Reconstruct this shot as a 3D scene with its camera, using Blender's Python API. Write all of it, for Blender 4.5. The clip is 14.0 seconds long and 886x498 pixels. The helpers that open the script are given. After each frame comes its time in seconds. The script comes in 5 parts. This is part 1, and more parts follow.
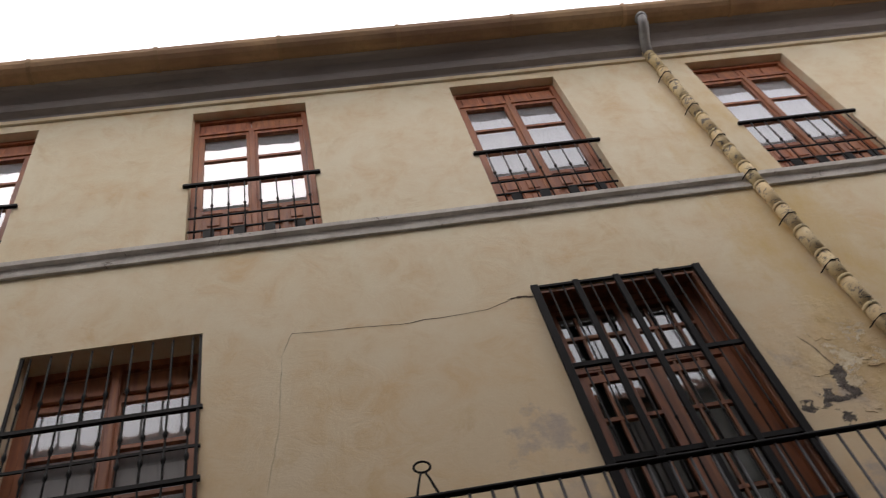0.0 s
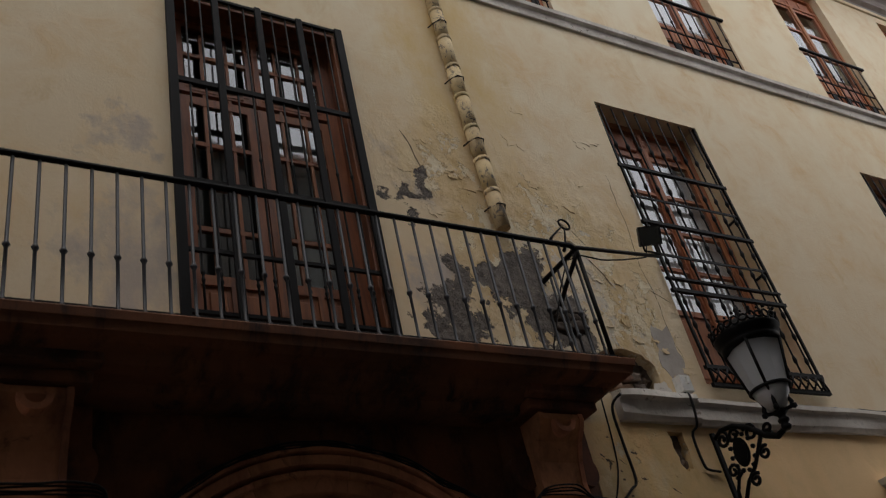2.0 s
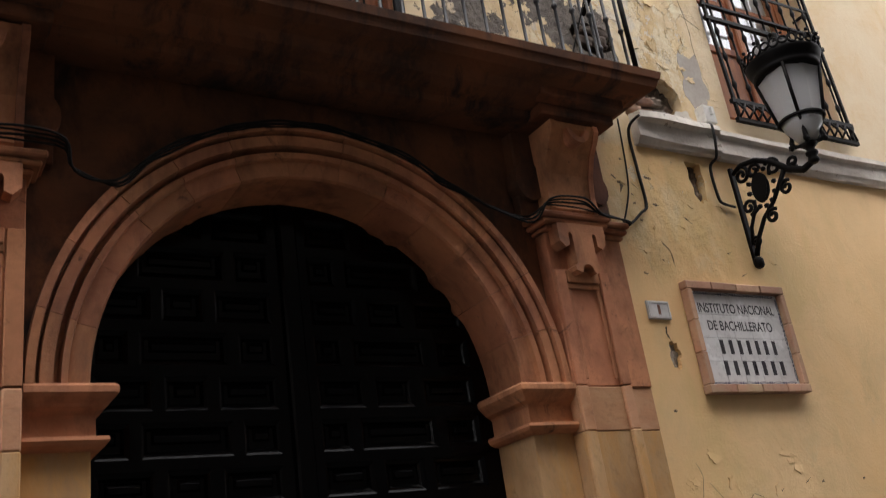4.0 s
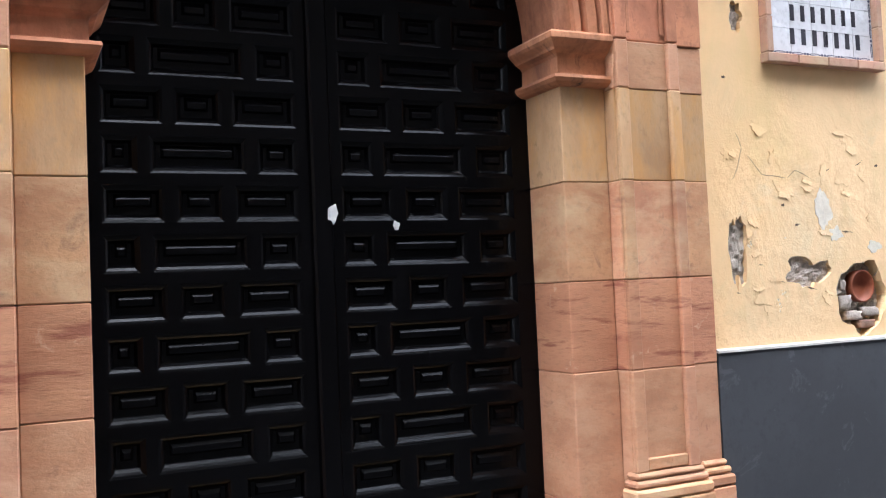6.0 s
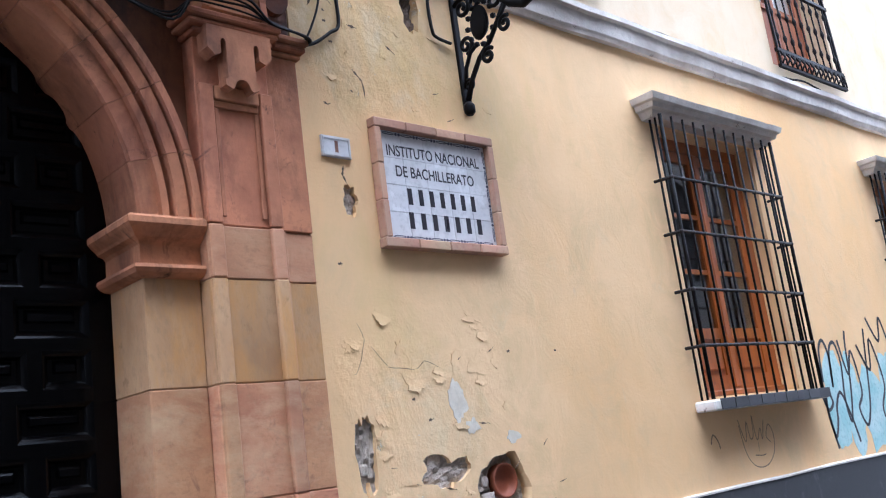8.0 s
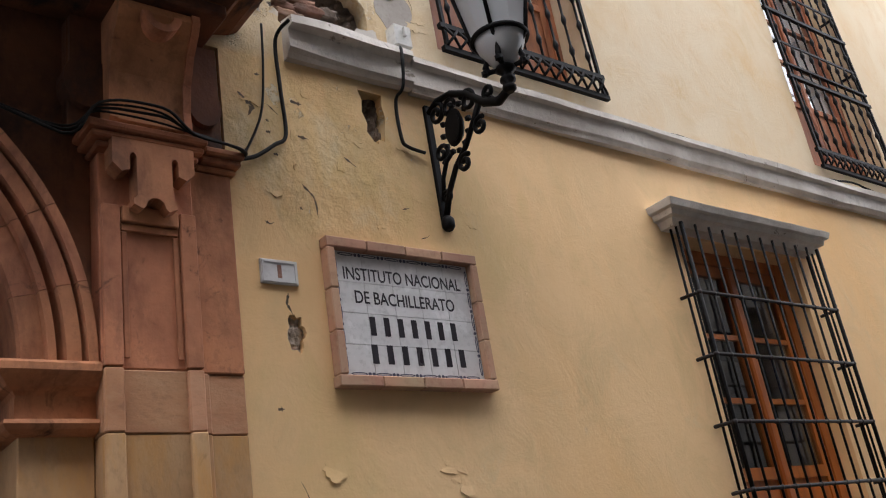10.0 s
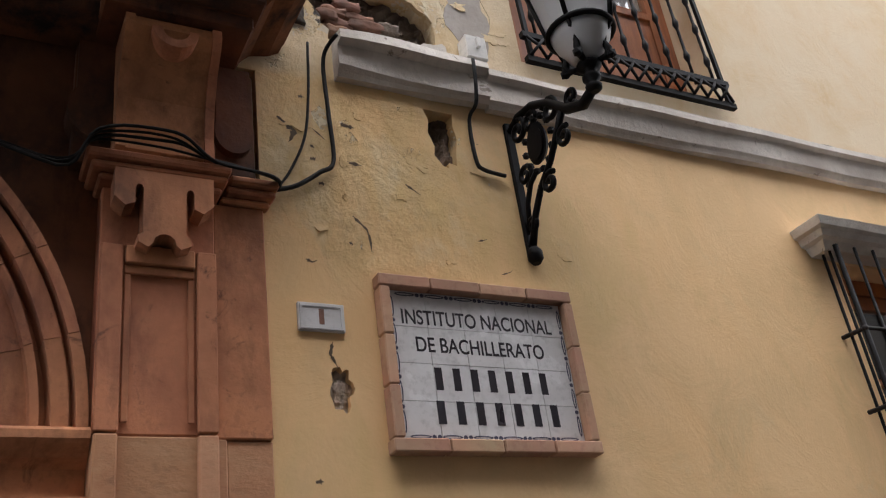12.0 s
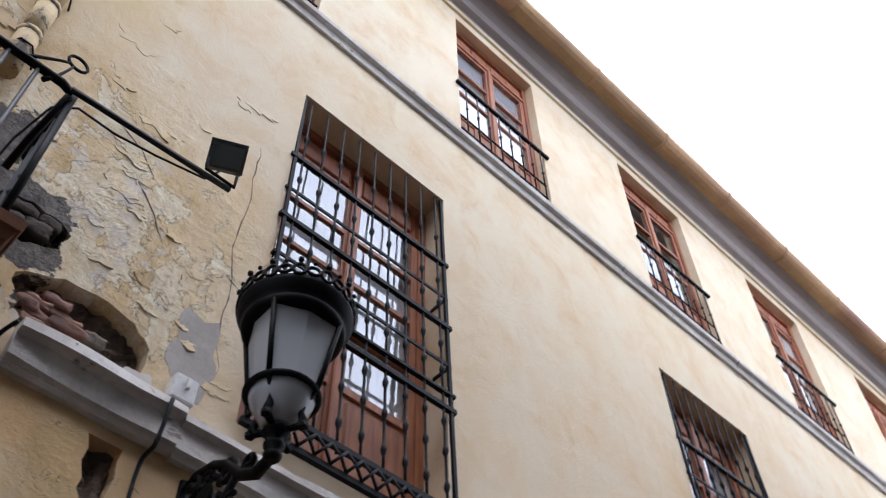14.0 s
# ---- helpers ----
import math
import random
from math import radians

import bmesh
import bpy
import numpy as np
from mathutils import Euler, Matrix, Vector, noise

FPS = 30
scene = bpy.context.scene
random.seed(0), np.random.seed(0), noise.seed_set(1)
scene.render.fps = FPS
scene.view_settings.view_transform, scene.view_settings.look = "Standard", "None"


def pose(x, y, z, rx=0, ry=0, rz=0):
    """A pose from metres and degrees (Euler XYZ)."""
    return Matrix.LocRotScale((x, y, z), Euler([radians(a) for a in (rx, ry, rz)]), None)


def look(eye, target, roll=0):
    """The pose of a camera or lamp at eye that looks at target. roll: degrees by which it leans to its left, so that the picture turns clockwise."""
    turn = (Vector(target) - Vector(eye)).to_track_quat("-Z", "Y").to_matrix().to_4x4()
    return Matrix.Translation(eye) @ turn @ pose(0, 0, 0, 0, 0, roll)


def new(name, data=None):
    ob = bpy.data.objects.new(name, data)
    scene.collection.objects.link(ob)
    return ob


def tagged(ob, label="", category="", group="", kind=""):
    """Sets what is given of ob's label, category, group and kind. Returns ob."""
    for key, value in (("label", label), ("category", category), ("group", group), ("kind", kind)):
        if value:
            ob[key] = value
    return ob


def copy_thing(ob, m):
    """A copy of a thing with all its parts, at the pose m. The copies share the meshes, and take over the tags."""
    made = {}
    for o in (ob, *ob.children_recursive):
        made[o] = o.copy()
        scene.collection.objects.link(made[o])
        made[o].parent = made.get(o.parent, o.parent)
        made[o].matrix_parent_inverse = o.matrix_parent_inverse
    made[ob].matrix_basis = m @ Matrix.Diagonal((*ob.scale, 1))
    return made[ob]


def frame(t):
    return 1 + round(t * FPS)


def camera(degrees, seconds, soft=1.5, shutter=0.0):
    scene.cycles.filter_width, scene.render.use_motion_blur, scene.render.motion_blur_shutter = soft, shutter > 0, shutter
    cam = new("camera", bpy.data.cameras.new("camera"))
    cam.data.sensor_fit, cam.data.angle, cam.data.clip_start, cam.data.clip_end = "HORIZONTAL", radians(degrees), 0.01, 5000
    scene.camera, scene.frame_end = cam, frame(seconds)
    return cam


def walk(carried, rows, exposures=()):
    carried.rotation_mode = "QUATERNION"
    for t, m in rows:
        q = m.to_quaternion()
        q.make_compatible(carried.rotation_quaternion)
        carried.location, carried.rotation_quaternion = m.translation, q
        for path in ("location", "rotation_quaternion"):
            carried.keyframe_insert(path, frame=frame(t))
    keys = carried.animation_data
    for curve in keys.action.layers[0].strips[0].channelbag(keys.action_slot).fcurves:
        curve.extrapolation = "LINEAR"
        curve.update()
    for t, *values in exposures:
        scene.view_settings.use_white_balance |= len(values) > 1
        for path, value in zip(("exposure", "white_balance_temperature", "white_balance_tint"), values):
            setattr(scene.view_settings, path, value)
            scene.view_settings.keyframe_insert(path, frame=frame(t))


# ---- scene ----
cam = camera(50.7, 14.0, 1.1, 0.18)
PATH = [
    (0, (0.544, -4.727, 2.228), (0.816, -3.556, 3.826), -17.8),
    (0.5, (0.644, -4.761, 2.157), (1.105, -3.642, 3.749), -20.2),
    (1, (0.751, -4.776, 2.005), (1.376, -3.563, 3.467), -18.5),
    (1.5, (0.833, -4.714, 2.008), (1.668, -3.418, 3.283), -16.8),
    (2, (0.812, -4.542, 2.089), (1.803, -3.206, 3.199), -13.8),
    (2.5, (0.936, -4.355, 2.062), (1.988, -2.99, 3.077), -13.0),
    (3, (1.0, -4.158, 1.943), (2.015, -2.714, 2.884), -13.0),
    (3.5, (1.062, -4.026, 1.905), (2.03, -2.511, 2.78), -8.8),
    (4, (1.123, -3.89, 1.852), (2.155, -2.337, 2.575), -8.7),
    (4.2, (1.157, -3.84, 1.806), (2.19, -2.258, 2.462), -8.2),
    (6.3, (1.62, -3.865, 1.674), (2.463, -2.053, 1.741), -2.3),
    (6.5, (1.631, -3.834, 1.681), (2.583, -2.08, 1.802), -3.4),
    (6.9, (1.843, -3.692, 1.671), (2.993, -2.072, 1.901), -2.6),
    (7, (1.897, -3.703, 1.687), (3.068, -2.099, 1.928), -2.4),
    (7.5, (2.162, -3.683, 1.781), (3.502, -2.241, 2.137), -3.9),
    (8, (2.346, -3.632, 1.758), (3.703, -2.228, 2.188), -7.6),
    (8.5, (2.576, -3.552, 1.825), (3.879, -2.13, 2.354), -9.2),
    (8.7, (2.661, -3.582, 1.841), (3.952, -2.161, 2.399), -8.4),
    (10.8, (3.545, -3.192, 1.837), (4.627, -1.751, 2.705), -11.1),
    (11, (3.621, -3.144, 1.816), (4.63, -1.667, 2.71), -11.6),
    (11.5, (3.813, -3.088, 1.89), (4.709, -1.534, 2.775), -9.6),
    (12, (3.98, -3.01, 1.925), (4.882, -1.481, 2.847), -8.3),
    (12.5, (4.156, -2.941, 1.997), (5.01, -1.539, 3.139), -7.4),
    (12.7, (4.21, -2.967, 2.026), (5.078, -1.649, 3.254), -8.3),
    (13, (4.356, -2.983, 1.988), (5.236, -1.757, 3.3), -10.1),
    (13.5, (4.586, -2.958, 2.02), (5.484, -1.946, 3.493), -7.0),
    (13.6, (4.604, -2.934, 2.018), (5.491, -1.948, 3.515), -6.4),
    (14, (4.797, -2.981, 2.009), (5.657, -2.102, 3.586), -1.0),
]
EXPOSURES = [(0.0, 0.25, 6700, 16), (0.5, 0.05, 6650, 15), (1.0, -0.14, 6650, 14), (1.5, -0.2, 6600, 12), (2.5, 0.27, 6500, 12), (3.0, 0.55, 6400, 12), (3.5, 1.03, 6550, 12), (4.0, 1.54, 6650, 13), (5.2, 2.3, 6000, 12), (6.5, 3.15, 5350, 12), (7.5, 2.82, 4950, 12), (8.0, 2.47, 5100, 14), (8.7, 2.05, 5600, 13), (11.0, 1.45, 6350, 14), (12.0, 1.5, 6350, 14), (12.5, 1.55, 6000, 14), (13.0, 1.65, 5700, 14), (13.5, 1.45, 5650, 15), (14.0, 1.2, 5650, 15)]
walk(cam, [(t, look(eye, target, roll)) for t, eye, target, roll in PATH], EXPOSURES)

# ---- light: bright overcast sky over a narrow street ----
SUN_AZ, SUN_EL = radians(205), radians(68)
world = bpy.data.worlds.new("overcast_sky")
scene.world = world
world.use_nodes = True
wn, wl = world.node_tree.nodes, world.node_tree.links
sky = wn.new("ShaderNodeTexSky")
sky.sky_type, sky.sun_disc = "NISHITA", False
sky.sun_elevation, sky.sun_rotation = SUN_EL, SUN_AZ
sky.dust_density, sky.air_density = 6.0, 1.0
cloud = wn.new("ShaderNodeMix")
cloud.data_type = "RGBA"
cloud.inputs["Factor"].default_value = 0.88
cloud.inputs["B"].default_value = (15.0, 15.2, 15.6, 1)
wl.new(sky.outputs[0], cloud.inputs["A"])
wl.new(cloud.outputs["Result"], wn["Background"].inputs["Color"])
wn["Background"].inputs["Strength"].default_value = 0.1
sun = new("sun", bpy.data.lights.new("sun", "SUN"))
sun.data.energy, sun.data.angle, sun.data.color = 0.5, radians(30), (1.0, 0.96, 0.9)
sun.matrix_world = look((0, 0, 30), (0 - math.sin(SUN_AZ) * 30 / math.tan(SUN_EL), 0 - math.cos(SUN_AZ) * 30 / math.tan(SUN_EL), 0))


# ---- materials ----
def node(m, kind, **sockets):
    n = m.node_tree.nodes.new(kind)
    for k, v in sockets.items():
        n.inputs[k.replace("_", " ")].default_value = v
    return n


def ramp(m, a, b, source, lo, hi):
    """Mixes colours a and b by a source socket between lo and hi."""
    r = m.node_tree.nodes.new("ShaderNodeMapRange")
    r.inputs["From Min"].default_value, r.inputs["From Max"].default_value = lo, hi
    m.node_tree.links.new(source, r.inputs["Value"])
    x = m.node_tree.nodes.new("ShaderNodeMix")
    x.data_type = "RGBA"
    m.node_tree.links.new(r.outputs[0], x.inputs["Factor"])
    for s, c in (("A", a), ("B", b)):
        if isinstance(c, tuple):
            x.inputs[s].default_value = (*c, 1)
        else:
            m.node_tree.links.new(c, x.inputs[s])
    return x.outputs["Result"]


def noisy(m, scale, detail=6, rough=0.6, stretch=(1, 1, 1), warp=0.0):
    tc = m.node_tree.nodes.new("ShaderNodeTexCoord")
    mp = m.node_tree.nodes.new("ShaderNodeMapping")
    mp.inputs["Scale"].default_value = stretch
    m.node_tree.links.new(tc.outputs["Object"], mp.inputs["Vector"])
    n = node(m, "ShaderNodeTexNoise", Scale=scale, Detail=detail, Roughness=rough, Distortion=warp)
    m.node_tree.links.new(mp.outputs[0], n.inputs["Vector"])
    return n.outputs["Fac"]


def surface(name, base, dark, rough=0.7, metal=0.0, big=1.5, fine=25.0, bump=0.3, depth=0.004, stretch=(1, 1, 1), spread=0.0, spots=None, rough_var=0.12, shine=0.5, spots_at=(0.60, 0.66), streak=None):
    """A worn surface: two scales of colour noise, bump, and a shift from piece to piece."""
    m = bpy.data.materials.new(name)
    m.use_nodes = True
    bsdf = m.node_tree.nodes["Principled BSDF"]
    link = m.node_tree.links.new
    a, b = noisy(m, big, 5, 0.6, stretch, 0.4), noisy(m, fine, 6, 0.65, stretch)
    colour = ramp(m, dark, base, a, 0.32, 0.62)
    colour = ramp(m, tuple(0.72 * c for c in base), colour, b, 0.25, 0.5)
    if spots:
        colour = ramp(m, colour, spots, noisy(m, big * 3.1, 7, 0.7, (1, 1, 1), 1.0), *spots_at)
    if streak:
        colour = ramp(m, colour, streak[0], noisy(m, big * 1.6, 8, 0.66, streak[1], 0.3), *streak[2])
    if spread:
        info = m.node_tree.nodes.new("ShaderNodeObjectInfo")
        hsv = node(m, "ShaderNodeHueSaturation")
        r = m.node_tree.nodes.new("ShaderNodeMapRange")
        r.inputs["To Min"].default_value, r.inputs["To Max"].default_value = 1 - spread, 1 + spread
        link(info.outputs["Random"], r.inputs["Value"])
        link(r.outputs[0], hsv.inputs["Value"])
        h = m.node_tree.nodes.new("ShaderNodeMapRange")
        h.inputs["To Min"].default_value, h.inputs["To Max"].default_value = 0.5 - spread * 0.05, 0.5 + spread * 0.03
        mul = m.node_tree.nodes.new("ShaderNodeMath")
        mul.operation, mul.inputs[1].default_value = "MULTIPLY", 7.31
        fr = m.node_tree.nodes.new("ShaderNodeMath")
        fr.operation = "FRACT"
        link(info.outputs["Random"], mul.inputs[0])
        link(mul.outputs[0], fr.inputs[0])
        link(fr.outputs[0], h.inputs["Value"])
        link(h.outputs[0], hsv.inputs["Hue"])
        link(colour, hsv.inputs["Color"])
        colour = hsv.outputs["Color"]
    link(colour, bsdf.inputs["Base Color"])
    rr = m.node_tree.nodes.new("ShaderNodeMapRange")
    rr.inputs["To Min"].default_value, rr.inputs["To Max"].default_value = max(0.02, rough - rough_var), min(1, rough + rough_var)
    link(a, rr.inputs["Value"])
    link(rr.outputs[0], bsdf.inputs["Roughness"])
    bsdf.inputs["Metallic"].default_value = metal
    bsdf.inputs["Specular IOR Level"].default_value = shine
    bp = node(m, "ShaderNodeBump", Strength=bump, Distance=depth)
    link(b, bp.inputs["Height"])
    link(bp.outputs[0], bsdf.inputs["Normal"])
    return m


def plaster_material():
    """Lime plaster with faded yellow paint, orange nearer the street, peeling in patches."""
    m = bpy.data.materials.new("painted_plaster")
    m.use_nodes = True
    bsdf, link = m.node_tree.nodes["Principled BSDF"], m.node_tree.links.new

    def calc(op, a, b, clamp=False):
        n = m.node_tree.nodes.new("ShaderNodeMath")
        n.operation, n.use_clamp = op, clamp
        for k, v in enumerate((a, b)):
            if isinstance(v, (int, float)):
                n.inputs[k].default_value = v
            else:
                link(v, n.inputs[k])
        return n.outputs[0]

    tc = m.node_tree.nodes.new("ShaderNodeTexCoord")
    xyz = m.node_tree.nodes.new("ShaderNodeSeparateXYZ")
    link(tc.outputs["Object"], xyz.inputs[0])
    # places pushed about by noise, so that no patch has a smooth outline
    wx = calc("ADD", xyz.outputs["X"], calc("MULTIPLY", calc("SUBTRACT", noisy(m, 1.9, 8, 0.65), 0.5), 1.5))
    wz = calc("ADD", xyz.outputs["Z"], calc("MULTIPLY", calc("SUBTRACT", noisy(m, 2.3, 8, 0.65, (1.0, 1.0, 1.1)), 0.5), 1.5))
    big, mid, fine = noisy(m, 0.55, 5, 0.6, (1, 1, 0.5), 0.6), noisy(m, 3.0, 8, 0.7, (1, 1, 1), 0.8), noisy(m, 45, 5, 0.6)
    streak = noisy(m, 2.2, 5, 0.6, (1, 1, 0.12), 0.2)
    cloudy = noisy(m, 1.7, 7, 0.62, (1, 1, 0.8), 0.5)
    up = ramp(m, (0.74, 0.645, 0.45), (0.78, 0.695, 0.515), big, 0.35, 0.65)
    mid_c = ramp(m, (0.675, 0.54, 0.355), (0.715, 0.595, 0.42), big, 0.35, 0.65)
    low = ramp(m, (0.77, 0.48, 0.215), (0.81, 0.555, 0.30), big, 0.35, 0.65)
    colour = ramp(m, mid_c, up, xyz.outputs["Z"], 6.2, 9.2)
    colour = ramp(m, low, colour, xyz.outputs["Z"], 4.5, 4.56)
    colour = ramp(m, colour, ramp(m, (0.56, 0.40, 0.19), colour, streak, 0.3, 0.5), mid, 0.45, 0.75)
    colour = ramp(m, colour, ramp(m, (0.66, 0.46, 0.24), colour, cloudy, 0.34, 0.62), mid, 0.30, 0.70)

    def blob(cx, cz, rx, rz, weight=1.0):
        """weight in the middle of a patch on the wall, 0 at its edge and beyond."""
        dx = calc("POWER", calc("DIVIDE", calc("SUBTRACT", wx, cx), rx), 2)
        dz = calc("POWER", calc("DIVIDE", calc("SUBTRACT", wz, cz), rz), 2)
        return calc("MULTIPLY", calc("SUBTRACT", 1.0, calc("ADD", dx, dz), True), weight)

    def summed(list_of):
        s = list_of[0]
        for o in list_of[1:]:
            s = calc("MAXIMUM", s, o)
        return s

    colour = ramp(m, ramp(m, (0.5, 0.4, 0.26), colour, noisy(m, 38, 6, 0.7), 0.2, 0.34), colour, noisy(m, 11, 8, 0.7), 0.35, 0.6)
    # where the damp has lifted the paint, and where the render is bare
    worn = summed([blob(*b) for b in WORN])
    bare = summed([blob(*b) for b in BARE])
    yellow = summed([blob(*b) for b in YELLOWED])
    n1, n2 = noisy(m, 3.6, 12, 0.7, (1, 1, 0.8), 0.3), noisy(m, 4.5, 12, 0.72, (1, 1, 1), 0.35)

    def broken(mask, n, k):
        return calc("ADD", calc("MULTIPLY", mask, k), n)

    colour = ramp(m, colour, (0.66, 0.475, 0.21), broken(yellow, noisy(m, 2.6, 9, 0.68, (1, 1, 0.35), 0.4), 0.40), 0.66, 1.05)
    greyed = summed([blob(*b) for b in GREYED])
    colour = ramp(m, colour, (0.46, 0.385, 0.315), broken(greyed, noisy(m, 3.2, 9, 0.68, (1, 1, 0.6), 0.4), 0.45), 0.66, 0.95)
    f_worn, f_bare = broken(worn, n1, 0.26), broken(bare, n2, 0.60)
    pale = ramp(m, (0.62, 0.47, 0.27), (0.74, 0.66, 0.49), noisy(m, 6, 10, 0.75, (1, 1, 1), 0.4), 0.38, 0.6)
    grey = ramp(m, (0.055, 0.045, 0.037), (0.21, 0.175, 0.145), noisy(m, 14, 8, 0.7), 0.35, 0.65)
    stain = ramp(m, (0.52, 0.34, 0.145), (0.70, 0.56, 0.34), noisy(m, 3.0, 10, 0.7, (1, 1, 0.6), 0.5), 0.36, 0.60)
    colour = ramp(m, colour, stain, broken(worn, noisy(m, 1.9, 10, 0.72, (1, 1, 0.7), 0.6), 0.40), 0.58, 0.80)
    colour = ramp(m, colour, pale, f_worn, 0.70, 0.715)
    colour = ramp(m, colour, (0.60, 0.525, 0.42), broken(worn, noisy(m, 5.5, 12, 0.7, (1, 1, 1), 0.2), 0.20), 0.735, 0.75)
    colour = ramp(m, colour, grey, f_bare, 0.83, 0.84)
    link(colour, bsdf.inputs["Base Color"])
    bsdf.inputs["Roughness"].default_value = 0.88
    h = ramp(m, (0.62, 0.62, 0.62), ramp(m, (0.0, 0.0, 0.0), (0.45, 0.45, 0.45), noisy(m, 13, 8, 0.7), 0.3, 0.7), f_bare, 0.815, 0.85)
    h = ramp(m, h, (0.5, 0.5, 0.5), ramp(m, (0, 0, 0), (1, 1, 1), f_worn, 0.70, 0.715), 0, 2.0)
    b1 = node(m, "ShaderNodeBump", Strength=1.0, Distance=0.05)
    link(h, b1.inputs["Height"])
    b2 = node(m, "ShaderNodeBump", Strength=0.5, Distance=0.012)
    link(mid, b2.inputs["Height"])
    link(b1.outputs[0], b2.inputs["Normal"])
    flake = calc("MULTIPLY", noisy(m, 5.0, 12, 0.72, (0.8, 1, 1.2), 0.3), calc("MULTIPLY", worn, calc("MULTIPLY", calc("SUBTRACT", cloudy, 0.36, True), 3.0)))
    b4 = node(m, "ShaderNodeBump", Strength=0.8, Distance=0.05)
    link(flake, b4.inputs["Height"])
    link(b2.outputs[0], b4.inputs["Normal"])
    b3 = node(m, "ShaderNodeBump", Strength=0.32, Distance=0.004)
    link(fine, b3.inputs["Height"])
    link(b4.outputs[0], b3.inputs["Normal"])
    link(b3.outputs[0], bsdf.inputs["Normal"])
    return m


# centre x, z and half width, half height of damaged areas of the facade
WORN = [(5.25, 5.6, 1.3, 1.5), (4.3, 6.7, 0.6, 0.7, 0.8), (5.5, 4.1, 0.75, 0.6, 0.45), (5.55, 1.85, 0.8, 0.6, 0.4)]
BARE = [(4.80, 5.62, 0.42, 0.52), (5.06, 5.35, 0.42, 0.40), (5.30, 5.18, 0.28, 0.30), (4.22, 5.5, 0.30, 0.36), (4.12, 5.12, 0.28, 0.36), (3.9, 6.3, 0.25, 0.15), (4.13, 6.45, 0.14, 0.2), (4.72, 9.28, 0.12, 0.12)]
GREYED = [(1.95, 5.4, 0.5, 0.7), (1.9, 6.4, 0.35, 0.3), (4.1, 6.5, 0.4, 0.55), (4.15, 5.6, 0.4, 0.6)]
YELLOWED = [(4.75, 8.2, 0.9, 3.6), (4.8, 10.8, 0.8, 1.6, 0.7), (5.4, 6.4, 1.2, 1.0, 0.7), (5.6, 4.0, 1.1, 0.9, 0.9), (6.4, 3.7, 0.7, 0.8, 0.7), (5.3, 2.4, 0.5, 0.9, 0.6)]
PLASTER = plaster_material()
SANDSTONE = surface("ochre_sandstone", (0.51, 0.265, 0.132), (0.37, 0.165, 0.08), 0.85, big=2.2, fine=30, bump=0.5, depth=0.006, stretch=(1, 1, 1.4), spread=0.17, streak=((0.57, 0.375, 0.21), (0.9, 0.9, 1.9), (0.46, 0.74)), spots=(0.22, 0.11, 0.065), spots_at=(0.57, 0.74))
RED_STONE = surface("dark_red_sandstone", (0.53, 0.228, 0.108), (0.28, 0.105, 0.05), 0.85, big=1.9, fine=30, bump=0.5, depth=0.006, spread=0.12, streak=((0.12, 0.05, 0.028), (1.4, 1.4, 0.6), (0.50, 0.74)), spots=(0.06, 0.03, 0.02), spots_at=(0.60, 0.72))
PINK_STONE = surface("pink_sandstone", (0.51, 0.262, 0.14), (0.38, 0.172, 0.084), 0.85, big=2.4, fine=30, bump=0.5, depth=0.006, stretch=(1, 1, 1.6), spread=0.1, streak=((0.52, 0.30, 0.17), (0.9, 0.9, 2.2), (0.46, 0.72)), spots=(0.24, 0.11, 0.065), spots_at=(0.60, 0.76))
YELLOW_STONE = surface("yellow_sandstone", (0.51, 0.315, 0.162), (0.39, 0.215, 0.098), 0.85, big=2.6, fine=30, bump=0.5, depth=0.006, stretch=(1.3, 1.3, 0.7), spread=0.1, streak=((0.52, 0.27, 0.09), (1.2, 1.2, 0.5), (0.47, 0.66)), spots=(0.20, 0.115, 0.05), spots_at=(0.63, 0.76))
VEINED_STONE = surface("veined_red_sandstone", (0.49, 0.232, 0.12), (0.38, 0.155, 0.076), 0.85, big=2.0, fine=30, bump=0.5, depth=0.006, stretch=(0.6, 0.6, 2.6), spread=0.08, streak=((0.27, 0.095, 0.05), (0.7, 0.7, 5.0), (0.54, 0.62)), spots=(0.56, 0.34, 0.21), spots_at=(0.60, 0.70))
# some soot, with the shade under the balcony also put into the dark base
SHADED_SOOT_STONE = surface("shaded_sooty_sandstone", (0.19, 0.068, 0.027), (0.042, 0.018, 0.01), 0.88, big=1.6, fine=28, bump=0.5, depth=0.006, spread=0.12, streak=((0.028, 0.014, 0.009), (1.3, 1.3, 0.6), (0.48, 0.66)))
WHITE_STONE = surface("whitewashed_stone", (0.71, 0.67, 0.61), (0.47, 0.42, 0.37), 0.85, big=2.5, fine=22, bump=0.7, depth=0.01, spread=0.05, spots=(0.26, 0.22, 0.18), spots_at=(0.62, 0.67))
CORNICE_PAINT = surface("grey_cornice_paint", (0.36, 0.33, 0.31), (0.24, 0.21, 0.20), 0.85, big=1.2, fine=18, bump=0.3, stretch=(0.3, 1, 1))
GUTTER_CLAY = surface("ochre_painted_gutter", (0.44, 0.285, 0.145), (0.25, 0.145, 0.085), 0.8, big=1.0, fine=15, bump=0.4, spread=0.12)
IRON = surface("black_painted_iron", (0.006, 0.0056, 0.006), (0.004, 0.0036, 0.0036), 0.55, 0.0, big=6, fine=60, bump=0.25, depth=0.002, shine=0.09)
OLD_IRON = surface("weathered_black_iron", (0.018, 0.015, 0.0145), (0.009, 0.007, 0.0065), 0.62, 0.0, big=7, fine=60, bump=0.3, depth=0.002, shine=0.25, spots=(0.09, 0.045, 0.025))
